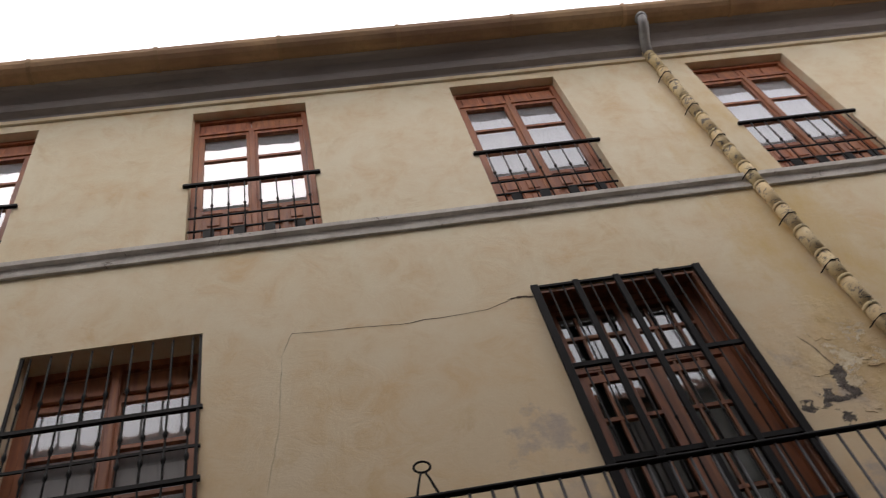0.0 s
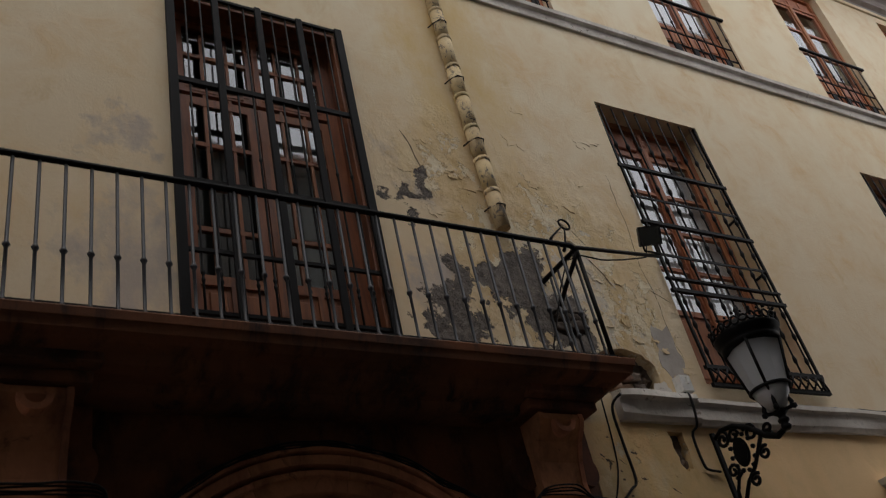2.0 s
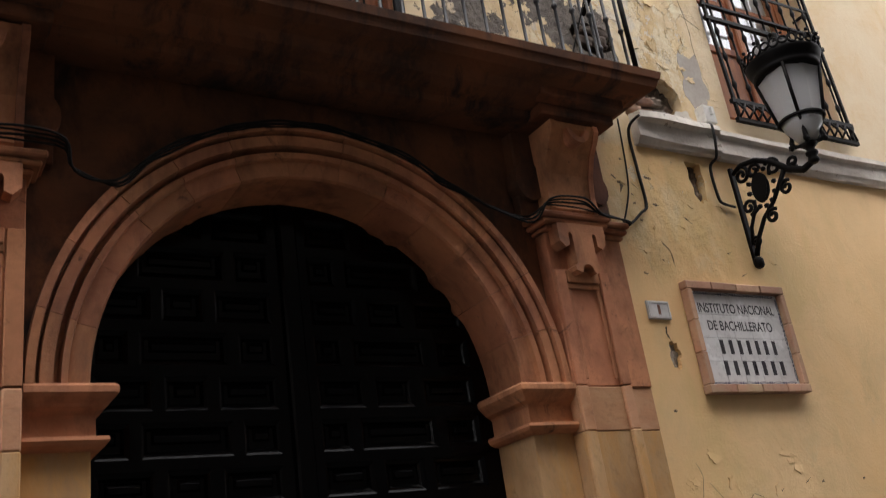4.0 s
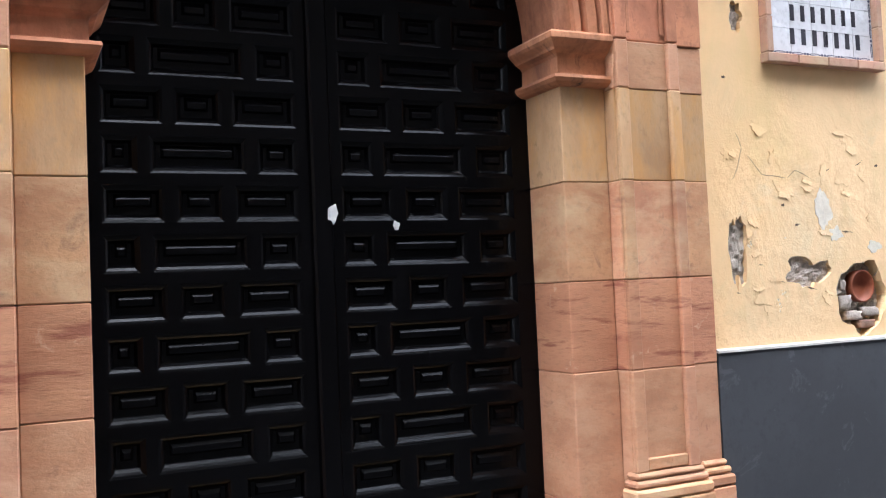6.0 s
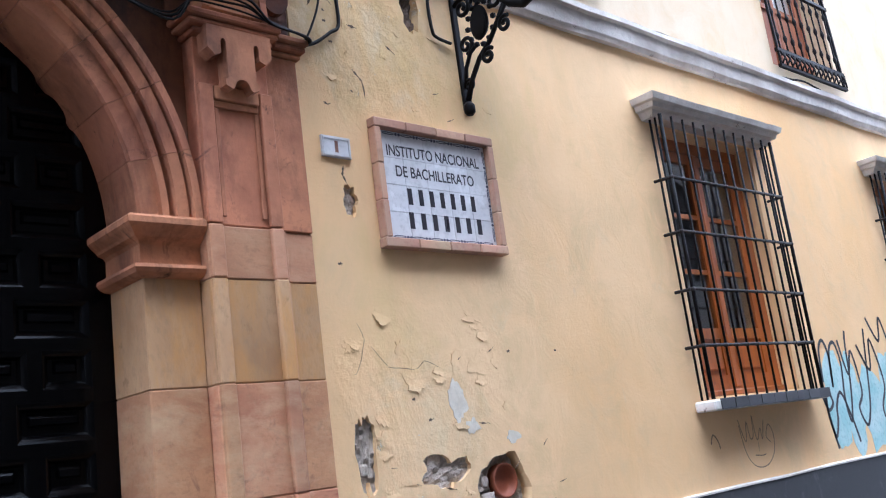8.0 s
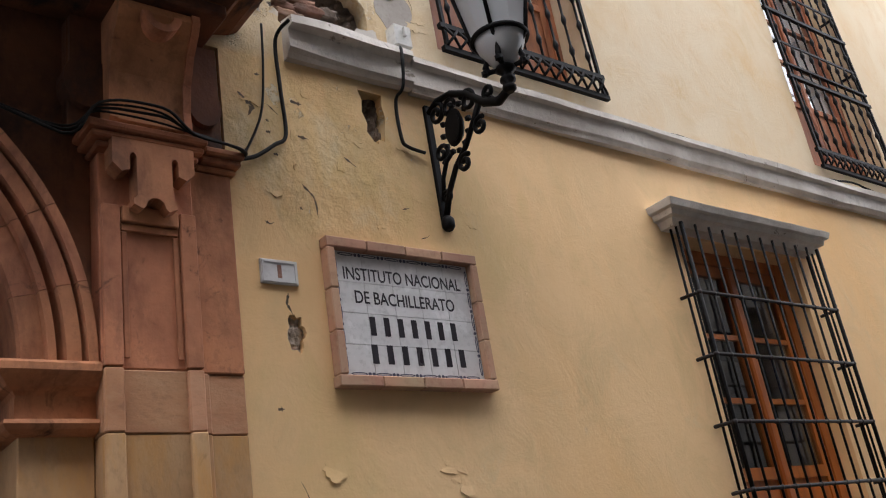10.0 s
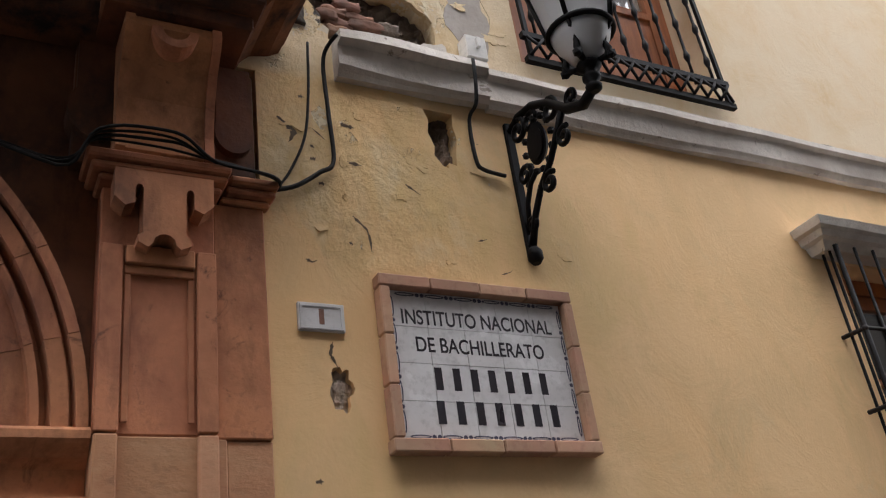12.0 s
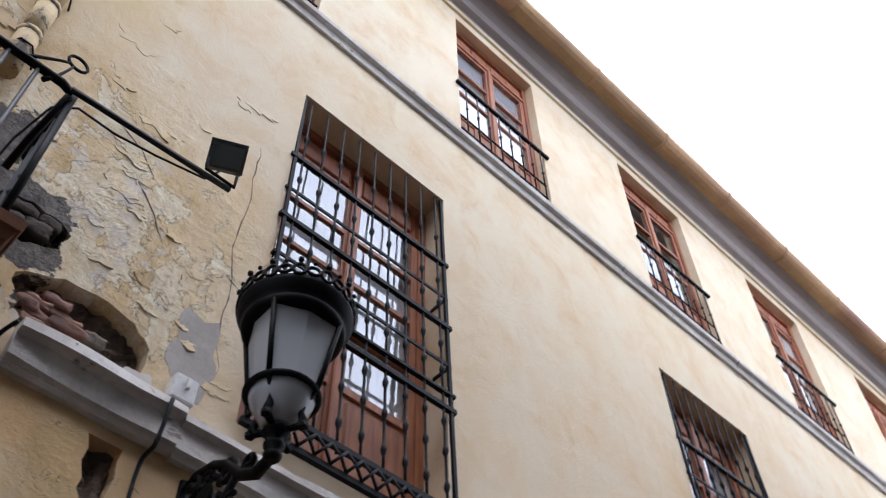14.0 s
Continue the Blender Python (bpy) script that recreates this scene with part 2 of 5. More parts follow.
# black iron bars, their blue-grey sky reflection put into the base colour
GREY_IRON = surface("sky_grey_iron", (0.024, 0.0255, 0.03), (0.013, 0.013, 0.015), 0.5, 0.0, big=7, fine=60, bump=0.25, depth=0.002, shine=0.3)
RED_WOOD = surface("red_brown_window_wood", (0.43, 0.158, 0.064), (0.22, 0.075, 0.038), 0.55, big=3, fine=40, bump=0.3, depth=0.003, stretch=(5, 5, 0.6), spread=0.1)
ORANGE_WOOD = surface("varnished_orange_wood", (0.40, 0.118, 0.018), (0.25, 0.066, 0.011), 0.38, big=3, fine=40, bump=0.25, depth=0.002, stretch=(5, 5, 0.5), spread=0.06)
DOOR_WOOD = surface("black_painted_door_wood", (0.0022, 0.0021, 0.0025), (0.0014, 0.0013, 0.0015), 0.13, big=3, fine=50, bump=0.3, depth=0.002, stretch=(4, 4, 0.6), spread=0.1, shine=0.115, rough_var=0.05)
CLAY = surface("glazed_clay_pipe", (0.62, 0.50, 0.29), (0.50, 0.36, 0.17), 0.85, big=4, fine=25, bump=0.5, spots=(0.15, 0.13, 0.105), spots_at=(0.54, 0.59), spread=0.14)
ZINC = surface("dull_zinc_pipe", (0.42, 0.42, 0.41), (0.28, 0.27, 0.26), 0.5, 0.4, big=5, fine=30)
TERRACOTTA = surface("terracotta_tile", (0.46, 0.255, 0.16), (0.42, 0.30, 0.18), 0.8, big=3, fine=25, spread=0.22)
CERAMIC = surface("white_glazed_tile", (0.66, 0.655, 0.66), (0.58, 0.57, 0.57), 0.25, big=4, fine=30, bump=0.1, depth=0.001, spread=0.03)
INK = surface("black_glaze", (0.02, 0.018, 0.025), (0.03, 0.025, 0.03), 0.3, bump=0.05)
BLUE_INK = surface("blue_grey_glaze", (0.07, 0.075, 0.13), (0.05, 0.05, 0.08), 0.3, bump=0.05)
MORTAR = surface("rubble_mortar", (0.46, 0.40, 0.33), (0.24, 0.20, 0.16), 0.95, big=9, fine=30, bump=0.9, depth=0.012, spread=0.2)
# a darker mortar for the corner and slot holes
DARK_MORTAR = surface("dark_rubble_mortar", (0.17, 0.135, 0.105), (0.07, 0.055, 0.042), 0.95, big=8, fine=26, bump=0.9, depth=0.015, spread=0.25)
RED_CLAY = surface("red_clay_pipe_end", (0.30, 0.078, 0.028), (0.20, 0.05, 0.02), 0.6, big=6, fine=30, bump=0.2)
LIME = surface("bare_lime_plaster", (0.72, 0.66, 0.56), (0.60, 0.53, 0.43), 0.92, big=7, fine=30, bump=0.5)
CEMENT = surface("grey_cement_patch", (0.44, 0.40, 0.36), (0.34, 0.30, 0.26), 0.92, big=5, fine=30, bump=0.6)
ALUMINIUM = surface("black_cast_aluminium", (0.016, 0.016, 0.017), (0.011, 0.011, 0.012), 0.4, big=6, fine=60, bump=0.15, shine=0.5)
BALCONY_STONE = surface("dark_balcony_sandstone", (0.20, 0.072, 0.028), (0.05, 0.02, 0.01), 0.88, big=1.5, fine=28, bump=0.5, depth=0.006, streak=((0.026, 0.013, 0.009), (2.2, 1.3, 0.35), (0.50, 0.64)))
BRICK = surface("old_brick", (0.27, 0.145, 0.095), (0.16, 0.10, 0.075), 0.92, big=8, fine=30, bump=0.7, depth=0.008, spread=0.3)
PLINTH_PAINT = surface("dark_grey_plinth_paint", (0.040, 0.042, 0.046), (0.028, 0.029, 0.032), 0.75, big=1.3, fine=20, bump=0.3, spots=(0.06, 0.061, 0.065))
ASPHALT = surface("street_paving", (0.052, 0.05, 0.048), (0.036, 0.034, 0.033), 0.85, big=2, fine=40, bump=0.5)
OPPOSITE = surface("opposite_plaster", (0.125, 0.117, 0.107), (0.09, 0.084, 0.077), 0.9, big=0.8, fine=20)
ROOF = surface("roof_tile", (0.34, 0.16, 0.09), (0.22, 0.12, 0.08), 0.9, big=2, fine=20, spread=0.2)
# dark brown rubble for the torn hole at the balcony's end
DARK_RUBBLE = surface("dark_brown_rubble", (0.075, 0.052, 0.038), (0.03, 0.022, 0.016), 0.95, big=6, fine=22, bump=0.9, depth=0.012)
CRACK = surface("crack_shadow", (0.13, 0.09, 0.055), (0.08, 0.055, 0.035), 0.95)
CABLE = surface("black_cable", (0.014, 0.013, 0.0125), (0.009, 0.008, 0.0075), 0.6, bump=0.1, shine=0.15)
PLASTIC = surface("white_plastic", (0.68, 0.67, 0.64), (0.55, 0.53, 0.5), 0.5, bump=0.1)
ROOM = surface("dim_room", (0.10, 0.09, 0.08), (0.07, 0.06, 0.055), 0.9, bump=0.1)
BLIND = surface("white_curtain", (0.86, 0.86, 0.88), (0.80, 0.80, 0.82), 0.9, big=4, fine=10, bump=0.3, stretch=(6, 1, 0.3))
DARK_WOOD = surface("dark_brown_door_wood", (0.30, 0.105, 0.036), (0.12, 0.042, 0.02), 0.55, big=3, fine=40, bump=0.3, depth=0.003, stretch=(5, 5, 0.6), spread=0.1)
TEAL = surface("teal_spray_paint", (0.33, 0.55, 0.55), (0.50, 0.62, 0.60), 0.7, big=4, fine=30, bump=0.1)
SPRAY = surface("dark_spray_paint", (0.03, 0.03, 0.035), (0.06, 0.06, 0.065), 0.7, bump=0.1)
PENCIL = surface("brown_marker", (0.22, 0.15, 0.09), (0.3, 0.2, 0.12), 0.8, bump=0.1)


def glass_material(name, mirror, tint):
    """Old window glass: part reflection, part see-through."""
    m = bpy.data.materials.new(name)
    m.use_nodes = True
    n, link = m.node_tree.nodes, m.node_tree.links.new
    n.remove(n["Principled BSDF"])
    gl = n.new("ShaderNodeBsdfGlossy")
    gl.inputs["Color"].default_value, gl.inputs["Roughness"].default_value = (0.95, 0.97, 1, 1), 0.03
    tr = n.new("ShaderNodeBsdfTransparent")
    tr.inputs["Color"].default_value = (*tint, 1)
    mx = n.new("ShaderNodeMixShader")
    fr = n.new("ShaderNodeFresnel")
    fr.inputs["IOR"].default_value = 1.55
    ad = n.new("ShaderNodeMath")
    ad.operation, ad.inputs[1].default_value, ad.use_clamp = "ADD", mirror, True
    bp = n.new("ShaderNodeBump")
    bp.inputs["Strength"].default_value, bp.inputs["Distance"].default_value = 0.08, 0.02
    link(noisy(m, 3.0, 2, 0.5), bp.inputs["Height"])
    link(bp.outputs[0], gl.inputs["Normal"])
    link(fr.outputs[0], ad.inputs[0])
    link(ad.outputs[0], mx.inputs[0])
    link(tr.outputs[0], mx.inputs[1])
    link(gl.outputs[0], mx.inputs[2])
    link(mx.outputs[0], n["Material Output"].inputs["Surface"])
    return m


GLASS = glass_material("window_glass", 0.12, (0.97, 0.98, 0.99))
DARK_GLASS = glass_material("dark_window_glass", 0.12, (0.66, 0.78, 0.77))
CLEAR = bpy.data.materials.new("clear_glass_edge")
CLEAR.use_nodes = True
CLEAR.node_tree.nodes.remove(CLEAR.node_tree.nodes["Principled BSDF"])
clear_bsdf = CLEAR.node_tree.nodes.new("ShaderNodeBsdfTransparent")
CLEAR.node_tree.links.new(clear_bsdf.outputs[0], CLEAR.node_tree.nodes["Material Output"].inputs["Surface"])
FROST = bpy.data.materials.new("frosted_lantern_glass")
FROST.use_nodes = True
FROST.node_tree.nodes["Principled BSDF"].inputs["Base Color"].default_value = (0.54, 0.55, 0.56, 1)
FROST.node_tree.nodes["Principled BSDF"].inputs["Transmission Weight"].default_value = 0.3
FROST.node_tree.nodes["Principled BSDF"].inputs["Roughness"].default_value = 0.42


# ---- mesh helpers ----
def box(bm, x0, x1, y0, y1, z0, z1, bevel=0.0):
    out = bmesh.ops.create_cube(bm, size=1.0, matrix=Matrix.LocRotScale(((x0 + x1) / 2, (y0 + y1) / 2, (z0 + z1) / 2), None, (x1 - x0, y1 - y0, z1 - z0)))
    if bevel:
        edges = {e for v in out["verts"] for e in v.link_edges}
        bmesh.ops.bevel(bm, geom=list(edges), offset=bevel, segments=1, affect="EDGES", profile=0.5)


def tube(bm, points, r, n=8, close=False):
    """A round bar along points; r may be a number or one radius a point."""
    pts = [Vector(p) for p in points]
    rs = r if isinstance(r, (list, tuple)) else [r] * len(pts)
    rings = []
    side = None
    for i, p in enumerate(pts):
        if close:
            d = pts[(i + 1) % len(pts)] - pts[i - 1]
        else:
            d = pts[min(i + 1, len(pts) - 1)] - pts[max(i - 1, 0)]
        d.normalize()
        if side is None:
            side = d.orthogonal().normalized()
        side = (side - d * side.dot(d)).normalized()
        up = d.cross(side)
        rings.append([bm.verts.new(p + rs[i] * (math.cos(2 * math.pi * k / n) * side + math.sin(2 * math.pi * k / n) * up)) for k in range(n)])
    span = range(len(rings)) if close else range(len(rings) - 1)
    for i in span:
        a, b = rings[i], rings[(i + 1) % len(rings)]
        for k in range(n):
            bm.faces.new((a[k], a[(k + 1) % n], b[(k + 1) % n], b[k])).smooth = True
    if not close:
        bm.faces.new(rings[0][::-1])
        bm.faces.new(rings[-1])


def lathe(bm, profile, cx, cy, cz, n=20, smooth=True):
    """Turns (radius, z) round an upright axis."""
    rings = [[bm.verts.new((cx + r * math.cos(2 * math.pi * k / n), cy + r * math.sin(2 * math.pi * k / n), cz + z)) for k in range(n)] for r, z in profile]
    for a, b in zip(rings, rings[1:]):
        for k in range(n):
            bm.faces.new((a[k], a[(k + 1) % n], b[(k + 1) % n], b[k])).smooth = smooth
    bm.faces.new(rings[0][::-1])
    bm.faces.new(rings[-1])


def run(bm, profile, x0, x1, steps=1, wobble=0.0):
    """Sweeps a closed profile of (y, z) along x."""
    rings = []
    for i in range(steps + 1):
        x = x0 + (x1 - x0) * i / steps
        rings.append([bm.verts.new((x, y + wobble * noise.noise((x * 1.7, y * 9, z * 9)), z + wobble * noise.noise((x * 1.7 + 40, y * 9, z * 9)))) for y, z in profile])
    n = len(profile)
    for a, b in zip(rings, rings[1:]):
        for k in range(n):
            bm.faces.new((a[k], a[(k + 1) % n], b[(k + 1) % n], b[k]))
    bm.faces.new(rings[0][::-1])
    bm.faces.new(rings[-1])


def slab(bm, outline, holes, y0, y1):
    """A plate in the plane of the wall: an outline of (x, z) with holes, from y0 to y1."""
    sides = []
    faces = None
    loops = [outline, *holes]
    front = []
    edges = []
    for loop in loops:
        vs = [bm.verts.new((x, y0, z)) for x, z in loop]
        front.append(vs)
        edges += [bm.edges.new((vs[i], vs[(i + 1) % len(vs)])) for i in range(len(vs))]
    made = bmesh.ops.triangle_fill(bm, edges=edges, use_beauty=True, normal=(0, -1, 0))
    faces = [f for f in made["geom"] if isinstance(f, bmesh.types.BMFace)]
    back = {}
    for vs in front:
        for v in vs:
            back[v] = bm.verts.new((v.co.x, y1, v.co.z))
    for f in faces:
        bm.faces.new([back[v] for v in reversed(f.verts)])
    for vs in front:
        for i in range(len(vs)):
            a, b = vs[i], vs[(i + 1) % len(vs)]
            bm.faces.new((a, b, back[b], back[a]))
    bmesh.ops.recalc_face_normals(bm, faces=bm.faces[:])


def rect(x0, x1, z0, z1):
    return [(x0, z0), (x1, z0), (x1, z1), (x0, z1)]


def ragged(cx, cz, rx, rz, n=26, seed=1, rough=0.35):
    """A torn, uneven outline round a middle."""
    return [(cx + rx * k * math.cos(a), cz + rz * k * math.sin(a)) for i in range(n)
            for a in (2 * math.pi * i / n,) for k in (1 + rough * noise.noise((seed * 7.3 + 1.6 * math.cos(a), 1.6 * math.sin(a), seed)) + 0.5 * rough * noise.noise((seed + 5 * math.cos(a), 5 * math.sin(a), 3)),)]


def mesh_object(name, bm, material):
    me = bpy.data.meshes.new(name)
    bm.normal_update()
    bm.to_mesh(me)
    bm.free()
    me.materials.append(material)
    return new(name, me)


def part(name, bm, material, parent, label=""):
    ob = mesh_object(name, bm, material)
    ob.parent = parent
    return tagged(ob, label)


def part_of(name, mesh, parent, at=(0, 0, 0)):
    """One more piece on a mesh that is already there."""
    ob = new(name, mesh)
    ob.parent, ob.location = parent, at
    return ob


def thing(name, label, category, group="", kind=""):
    return tagged(new(name), label, category, group, kind)


def structure(name, bm, material, label, category=""):
    return tagged(mesh_object(name, bm, material), label, category, "", "structure")


def bmx():
    return bmesh.new()


# ---- facade ----
UPPER = [-5.65, -2.79, 0.045, 2.893, 5.71, 8.58, 11.345, 14.04, 16.8, 19.55]
UP_W, UP_Z0, UP_Z1 = 1.22, 9.24, 11.74
MAIN = [-5.1, -1.06, 7.05, 11.085, 15.1, 19.2]
MAIN_W, MAIN_Z0, MAIN_Z1 = 1.355, 4.90, 7.985
DOOR_X0, DOOR_X1, DOOR_Z0, DOOR_Z1 = 2.255, 3.63, 4.76, 7.96
CAGED = [8.895, 12.74, 16.6]
CAGE_OPEN = (-0.66, 0.70, 1.92, 3.95)
PX, PZ = 3.01, 2.91   # arch centre
BRICK_HOLE = ragged(6.09, 1.535, 0.19, 0.205, 30, 3, 0.28)
LOW_HOLE = ragged(5.68, 1.68, 0.17, 0.085, 26, 8, 0.6)
CORNER_HOLE = ragged(5.58, 4.935, 0.31, 0.235, 36, 5, 0.25)
SLOT_HOLE = [(5.755, 4.47), (5.775, 4.41), (5.765, 4.34), (5.79, 4.27), (5.782, 4.22), (5.82, 4.17), (5.845, 4.162), (5.852, 4.19), (5.89, 4.182), (5.897, 4.25), (5.912, 4.33), (5.90, 4.40), (5.908, 4.47)]
STUB_HOLE = ragged(5.17, 5.335, 0.19, 0.125, 30, 27, 0.3)
CHIP_HOLE = ragged(5.25, 3.10, 0.042, 0.085, 22, 13, 0.6)
SIDE_HOLE = ragged(5.165, 1.82, 0.055, 0.20, 26, 17, 0.6)
holes = [rect(1.05, 4.972, 0.01, 4.5)]
holes += [rect(x - UP_W / 2, x + UP_W / 2, UP_Z0, UP_Z1) for x in UPPER]
holes += [rect(x - MAIN_W / 2, x + MAIN_W / 2, MAIN_Z0, MAIN_Z1) for x in MAIN]
holes += [rect(DOOR_X0, DOOR_X1, DOOR_Z0, DOOR_Z1)]
holes += [rect(x + CAGE_OPEN[0], x + CAGE_OPEN[1], CAGE_OPEN[2], CAGE_OPEN[3]) for x in CAGED]
holes += [BRICK_HOLE, LOW_HOLE, CORNER_HOLE, STUB_HOLE, SLOT_HOLE, CHIP_HOLE, SIDE_HOLE]
bm = bmx()
slab(bm, rect(-9, 26, 0, 12.35), holes, 0.0, 0.5)
facade = structure("wall_front", bm, PLASTER, "faded yellow plaster facade, peeling and stained beside the portal", "wall")

# rooms behind the openings, so that the panes look into dim interiors
bm = bmx()
box(bm, -9, 26, 3.0, 3.2, 0, 12.3)
structure("wall_inner", bm, ROOM, "dim inner wall behind the windows", "wall")
for i, z in enumerate((4.2, 8.4, 12.3)):
    bm = bmx()
    box(bm, -9, 26, 0.5, 3.0, z, z + 0.2)
    structure("floor_upper" if i < 2 else "ceiling", bm, ROOM, "dim floor slab inside the building", "floor")
for x in (-9.2, 26):
    bm = bmx()
    box(bm, x, x + 0.2, 0, 3.2, 0, 12.5)
    structure("wall_side", bm, PLASTER, "yellow plaster end wall of the building", "wall")

# painted plinth
bm = bmx()
slab(bm, rect(4.975, 26, 0.0, 1.28), [], -0.022, 0.0)
structure("plinth", bm, PLINTH_PAINT, "dark grey painted plinth along the foot of the wall", "plinth")
bm = bmx()
slab(bm, rect(-9, 1.05, 0.0, 1.28), [], -0.022, 0.0)
structure("plinth", bm, PLINTH_PAINT, "dark grey painted plinth along the foot of the wall", "plinth")
bm = bmx()
run(bm, [(-0.03, 1.28), (-0.03, 1.293), (0, 1.30), (0, 1.28)], 4.975, 26, 60, 0.006)
structure("trim", bm, WHITE_STONE, "thin chipped plaster lip over the plinth", "trim")

# street and the house opposite
bm = bmx()
box(bm, -60, 70, -60, 60, -0.3, 0.0)
structure("ground", bm, ASPHALT, "grey paved street between the houses", "ground")
for x0, x1, top in ((-22, 4.5, 13.4), (4.5, 8.5, 12.6), (8.5, 34, 10.4)):
    bm = bmx()
    slab(bm, rect(x0, x1, 0, top), [rect(x, x + 1.2, z, z + 2.1) for x in range(int(x0) + 2, int(x1) - 1, 3) for z in (1.0, 4.6, 8.0, 10.6, 13.2) if z + 2.3 < top], -6.7, -6.3)
    structure("wall_opposite", bm, OPPOSITE, "grey-brown plaster house front across the narrow street", "wall")
    bm = bmx()
    box(bm, x0, x1, -10.2, -10.0, 0, top)
    structure("wall_opposite_inner", bm, ROOM, "dim back wall of the house opposite", "wall")
    bm = bmx()
    run(bm, [(-6.0, top), (-6.0, top + 0.12), (-8.5, top + 0.9), (-11, top + 0.1), (-11, top)], x0, x1, 30, 0.03)
    structure("roof_opposite", bm, ROOF, "low tiled roof of the house opposite", "roof")

# string courses
LOW_BAND = [(0.0, 4.51), (-0.035, 4.51), (-0.045, 4.53), (-0.06, 4.55), (-0.07, 4.655), (-0.10, 4.67), (-0.10, 4.71), (0.0, 4.735)]
for k, (x0, x1) in enumerate(((-9, 0.9), (6.09, 9.6), (9.604, 13.3), (13.304, 26))):
    bm = bmx()
    run(bm, LOW_BAND, x0, x1, 60, 0.012)
    structure("string_course", bm, WHITE_STONE, "whitewashed stone string course with a chipped upper edge", "moulding")
bm = bmx()
run(bm, [(y * 1.15, 4.51 + (z - 4.51) * 1.05 + 0.01) for y, z in LOW_BAND], 5.33, 6.086, 18, 0.03)
structure("string_course", bm, WHITE_STONE, "broken end of the stone string course, patched with mortar", "moulding")
HIGH_BAND = [(0.0, 9.01), (-0.03, 9.01), (-0.035, 9.035), (-0.015, 9.045), (-0.02, 9.14), (-0.06, 9.15), (-0.065, 9.20), (-0.02, 9.225), (0.0, 9.225)]
bm = bmx()
run(bm, HIGH_BAND, -9, 26, 120, 0.004)
structure("string_course", bm, WHITE_STONE, "thin white string course under the upper windows", "moulding")

# cornice and gutter
bm = bmx()
run(bm, [(0, 11.890), (-0.03, 11.890), (-0.035, 11.950), (0, 11.950)], -9, 26, 80, 0.004)
structure("trim", bm, PLASTER, "narrow yellow fillet under the cornice", "trim")
bm = bmx()
run(bm, [(0.2, 11.952), (-0.02, 11.952), (-0.04, 11.990), (-0.11, 12.020), (-0.13, 12.070), (-0.14, 12.120), (-0.20, 12.210), (-0.26, 12.250), (-0.30, 12.255), (-0.30, 12.300), (0.2, 12.310)], -9, 26, 120, 0.006)
structure("cornice", bm, CORNICE_PAINT, "grey painted moulded cornice under the eaves", "cornice")
gutter = thing("gutter", "ochre painted half-round clay gutter along the eaves", "gutter")
for i in range(26):
    x0 = -9 + i * 1.35
    bm = bmx()
    n = 8
    ring = [(-0.40 + 0.14 * math.cos(a), 12.36 + 0.14 * math.sin(a)) for a in [math.pi + math.pi * k / n for k in range(n + 1)]]
    ring += [(-0.40 + 0.118 * math.cos(a), 12.36 + 0.118 * math.sin(a)) for a in [2 * math.pi - math.pi * k / n for k in range(n + 1)]]
    run(bm, ring, x0, x0 + 1.34, 3, 0.006)
    part("gutter_length", bm, GUTTER_CLAY, gutter)
    bm = bmx()
    ring = [(-0.40 + 0.152 * math.cos(a), 12.36 + 0.152 * math.sin(a)) for a in [math.pi + math.pi * k / n for k in range(n + 1)]] + [(-0.30, 12.36), (-0.50, 12.36)][::1]
    run(bm, ring, x0 - 0.02, x0 + 0.025)
    part("gutter_joint", bm, GUTTER_CLAY, gutter)
bm = bmx()
run(bm, [(-0.32, 12.33), (-0.32, 12.37), (4.0, 13.6), (4.0, 13.5)], -9, 26, 60, 0.02)
structure("roof", bm, ROOF, "low tiled roof above the gutter", "roof")

# ---- stone portal ----
portal = thing("stone_portal", "red sandstone arched portal with pilasters and consoles", "portal", kind="structure")


def arch_points(r, n=36, a0=0.0, a1=math.pi):
    return [(PX + r * math.cos(a0 + (a1 - a0) * k / n), PZ + r * math.sin(a0 + (a1 - a0) * k / n)) for k in range(n + 1)]


bm = bmx()
R_WALL = 1.32
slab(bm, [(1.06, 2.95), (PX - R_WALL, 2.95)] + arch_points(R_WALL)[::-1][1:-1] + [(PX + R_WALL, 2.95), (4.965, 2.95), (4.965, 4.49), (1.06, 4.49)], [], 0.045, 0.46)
part("spandrel_wall", bm, SHADED_SOOT_STONE, portal, "plastered stone over the arch, coloured dark for soot and the balcony's shade")
ARCHIVOLT = [(1.10, 0.46), (1.10, 0.045), (1.11, 0.03), (1.19, 0.028), (1.196, 0.0), (1.222, -0.012), (1.226, 0.06), (1.246, 0.06), (1.255, -0.025), (1.307, -0.03), (1.311, 0.02), (1.321, 0.02), (1.326, -0.05), (1.362, -0.05), (1.367, 0.46)]
STONES = 13
for s in range(STONES):
    bm = bmx()
    a0, a1 = math.pi * s / STONES + 0.0012, math.pi * (s + 1) / STONES - 0.0012
    jit = random.uniform(-0.003, 0.003)
    rings = []
    for k in range(5):
        a = a0 + (a1 - a0) * k / 4
        rings.append([bm.verts.new((PX + r * math.cos(a), y + jit, PZ + r * math.sin(a))) for r, y in ARCHIVOLT])
    for p, q in zip(rings, rings[1:]):
        for k in range(len(ARCHIVOLT)):
            j = (k + 1) % len(ARCHIVOLT)
            bm.faces.new((p[k], q[k], q[j], p[j]))
    bm.faces.new(rings[0])
    bm.faces.new(rings[-1][::-1])
    bmesh.ops.recalc_face_normals(bm, faces=bm.faces[:])
    part("voussoir", bm, RED_STONE, portal)


